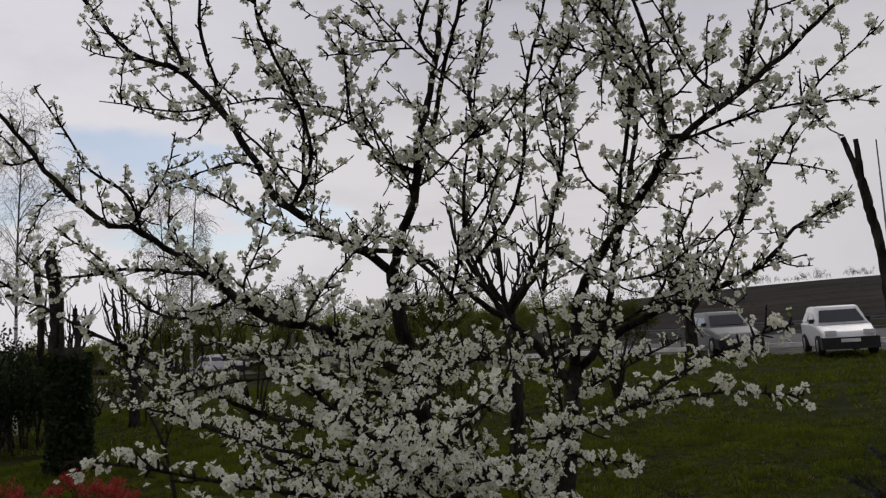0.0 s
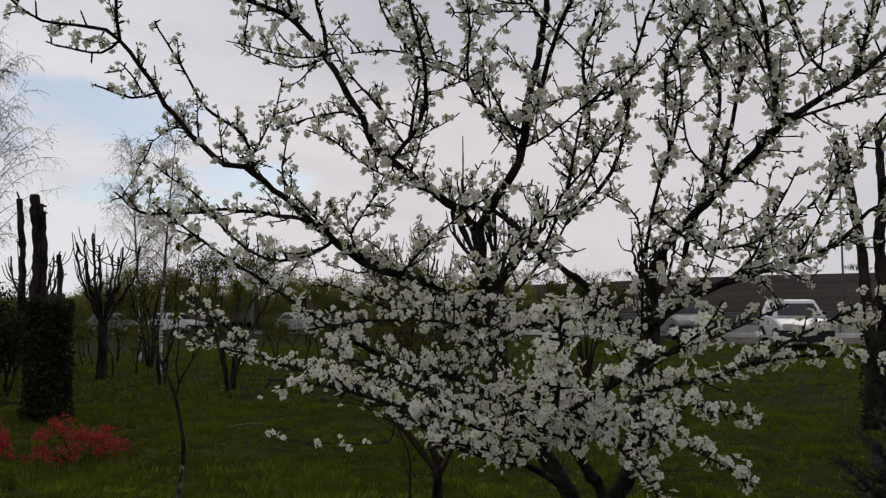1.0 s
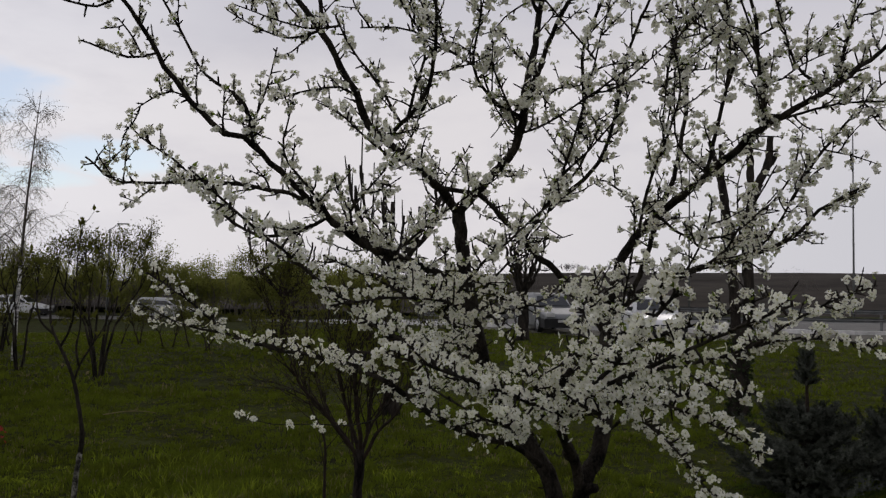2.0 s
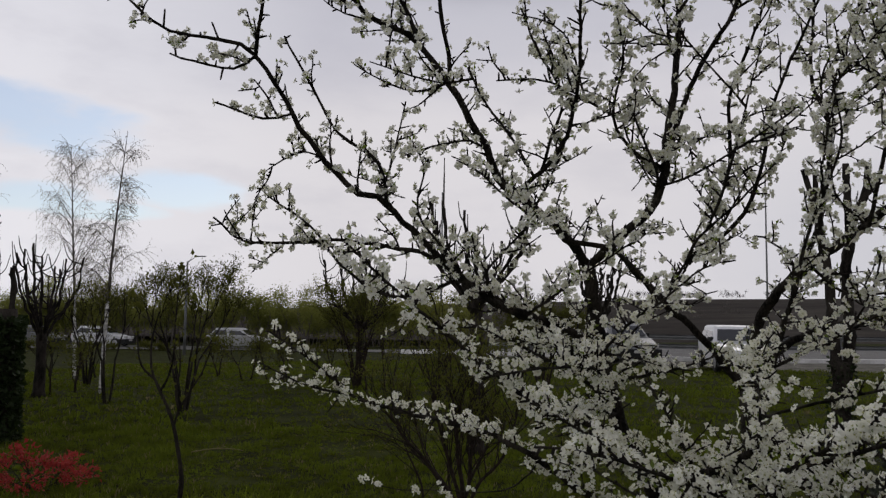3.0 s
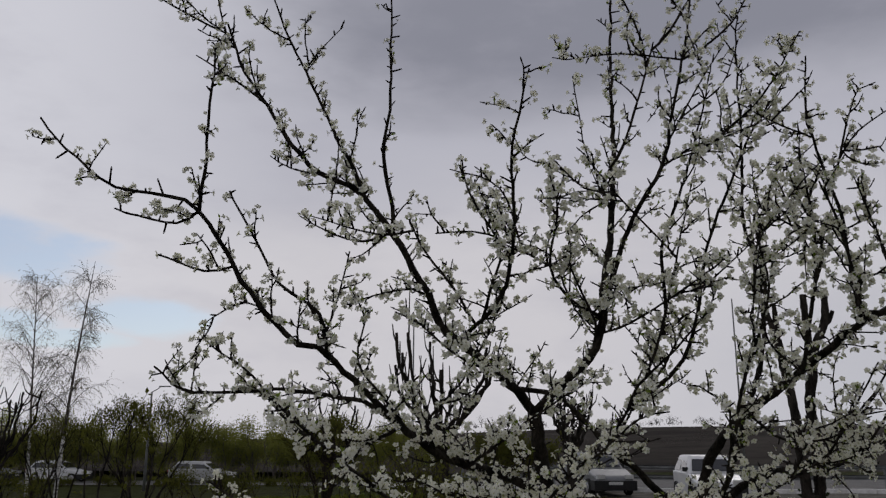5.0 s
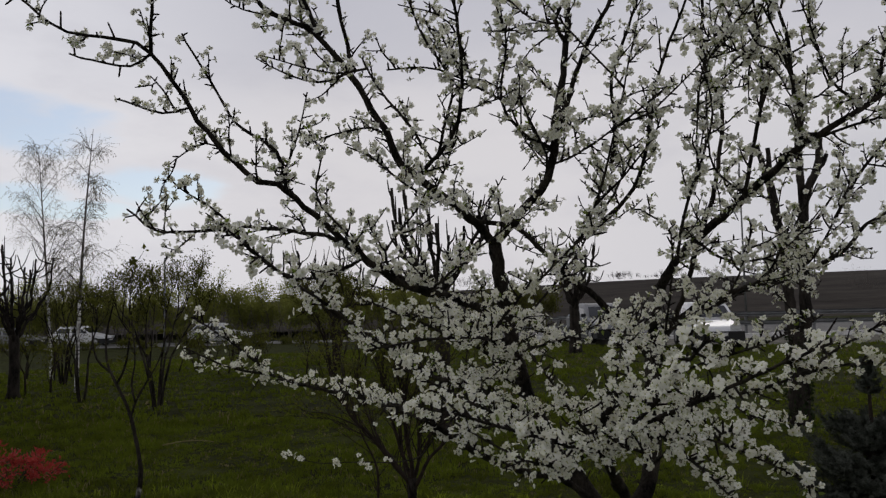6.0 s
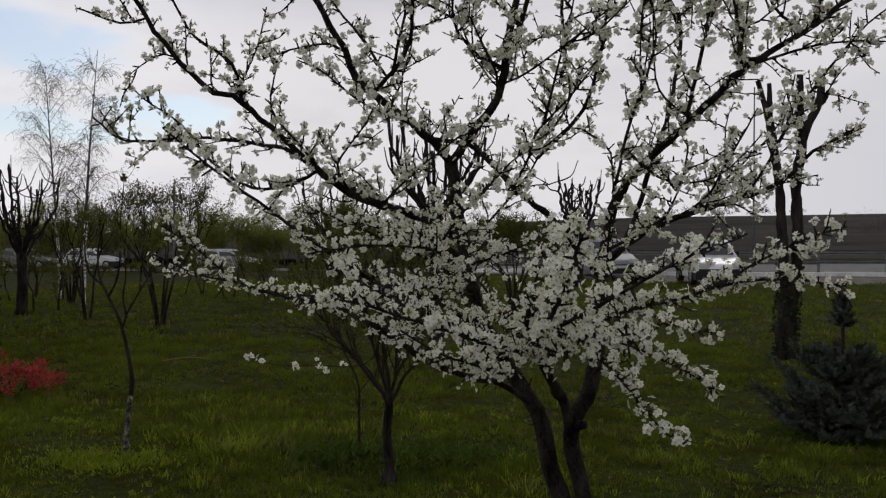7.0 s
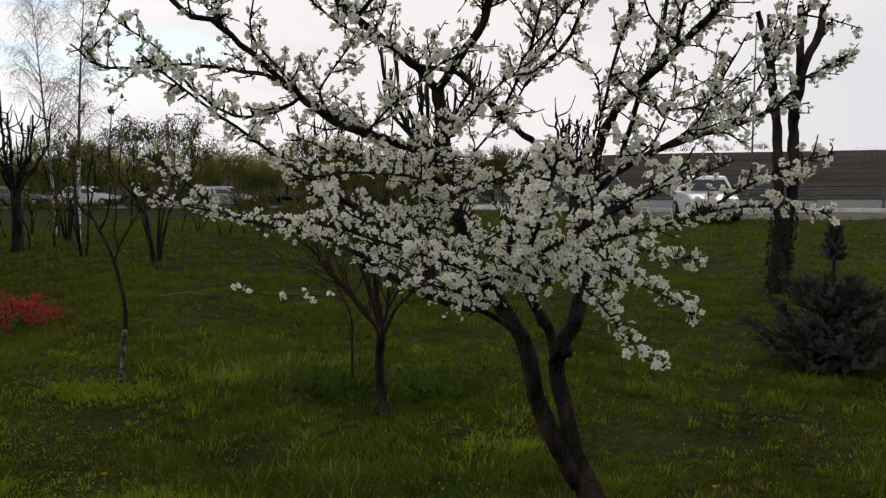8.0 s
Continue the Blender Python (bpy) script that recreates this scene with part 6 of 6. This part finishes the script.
def herb_patches():
    """Patches of low broad-leaved herbs in the lawn near the path."""
    rng = random.Random(83)
    g = Geo()
    for cx, cy, sx, sy, n in ((-2.1, 0.75, 0.55, 0.30, 1300), (-1.2, 0.35, 0.4, 0.25, 500), (-2.3, 1.25, 0.5, 0.12, 600), (0.25, 0.1, 0.2, 0.12, 300), (-0.2, 1.1, 0.35, 0.2, 250), (-2.8, 1.9, 0.4, 0.3, 500), (1.3, 0.9, 0.5, 0.3, 200), (-0.3, 2.2, 0.5, 0.25, 200), (0.6, 2.6, 0.5, 0.3, 200), (1.9, 1.8, 0.4, 0.3, 150)):
        for _ in range(n):
            x, y = rng.gauss(cx, sx), rng.gauss(cy, sy)
            leaf(g, Vector((x, y, bumps(x, y) + rng.uniform(0.005, 0.075))), Vector((rng.gauss(0, 1), rng.gauss(0, 1), 0.7)).normalized(), rng.uniform(0.008, 0.020), rng, 0, 0.6)
    tagged(part("herb_patch", g, M_HERB), "low yellow-green broad-leaved herbs in the lawn", "herbs", kind="stuff")


M_YELLOW = leafy("dandelion_yellow", (0.55, 0.40, 0.02), (0.7, 0.52, 0.04), (0.6, 0.5, 0.05), 0.2)


def dandelion(x, y, h):
    ob = thing("dandelion", x, y, bumps(x, y), "small yellow dandelion open in the grass", "flower", "dandelions")
    g = Geo()
    tube(g, [Vector((0, 0, -0.01)), Vector((0.004, 0, h * 0.5)), Vector((0, 0, h))], 0.0025, 0.002, 5)
    part("stalk", g, M_HERB, ob)
    rng, g = random.Random(int(h * 1000)), Geo()
    for k in range(26):
        a = k * 2.4
        d = Vector((math.cos(a), math.sin(a), 0.25 + 0.03 * k)).normalized()
        leaf(g, Vector((0, 0, h)), d, 0.016, rng, 0, 0.3)
    part("flower_head", g, M_YELLOW, ob)


for dx, dy, dh in ((1.05, 1.15, 0.10), (2.35, 1.3, 0.11), (1.5, 3.6, 0.10), (3.0, 5.6, 0.12), (0.55, 0.35, 0.09), (-1.9, 1.3, 0.10)):
    dandelion(dx, dy, dh)


def fallen_stick(x, y, length, turn):
    ob = thing("fallen_twig", x, y, bumps(x, y) + 0.045, "pale dry twig lying on the grass", "twig", turn=turn)
    rng, g = random.Random(9), Geo()
    tube(g, spline([(-length / 2, 0, 0), (-length * 0.1, 0.02, 0.03), (length * 0.3, -0.01, 0.03), (length / 2, 0.03, 0.0)]), 0.008, 0.004, 6, knobs=0.2, rng=rng)
    tube(g, spline([(0.0, 0.01, 0.03), (length * 0.15, 0.07, 0.05)]), 0.004, 0.003, 5, rng=rng)
    part("stick", g, M_STRAW, ob)


fallen_stick(-3.55, 7.6, 0.6, 12)
build_grass()
herb_patches()
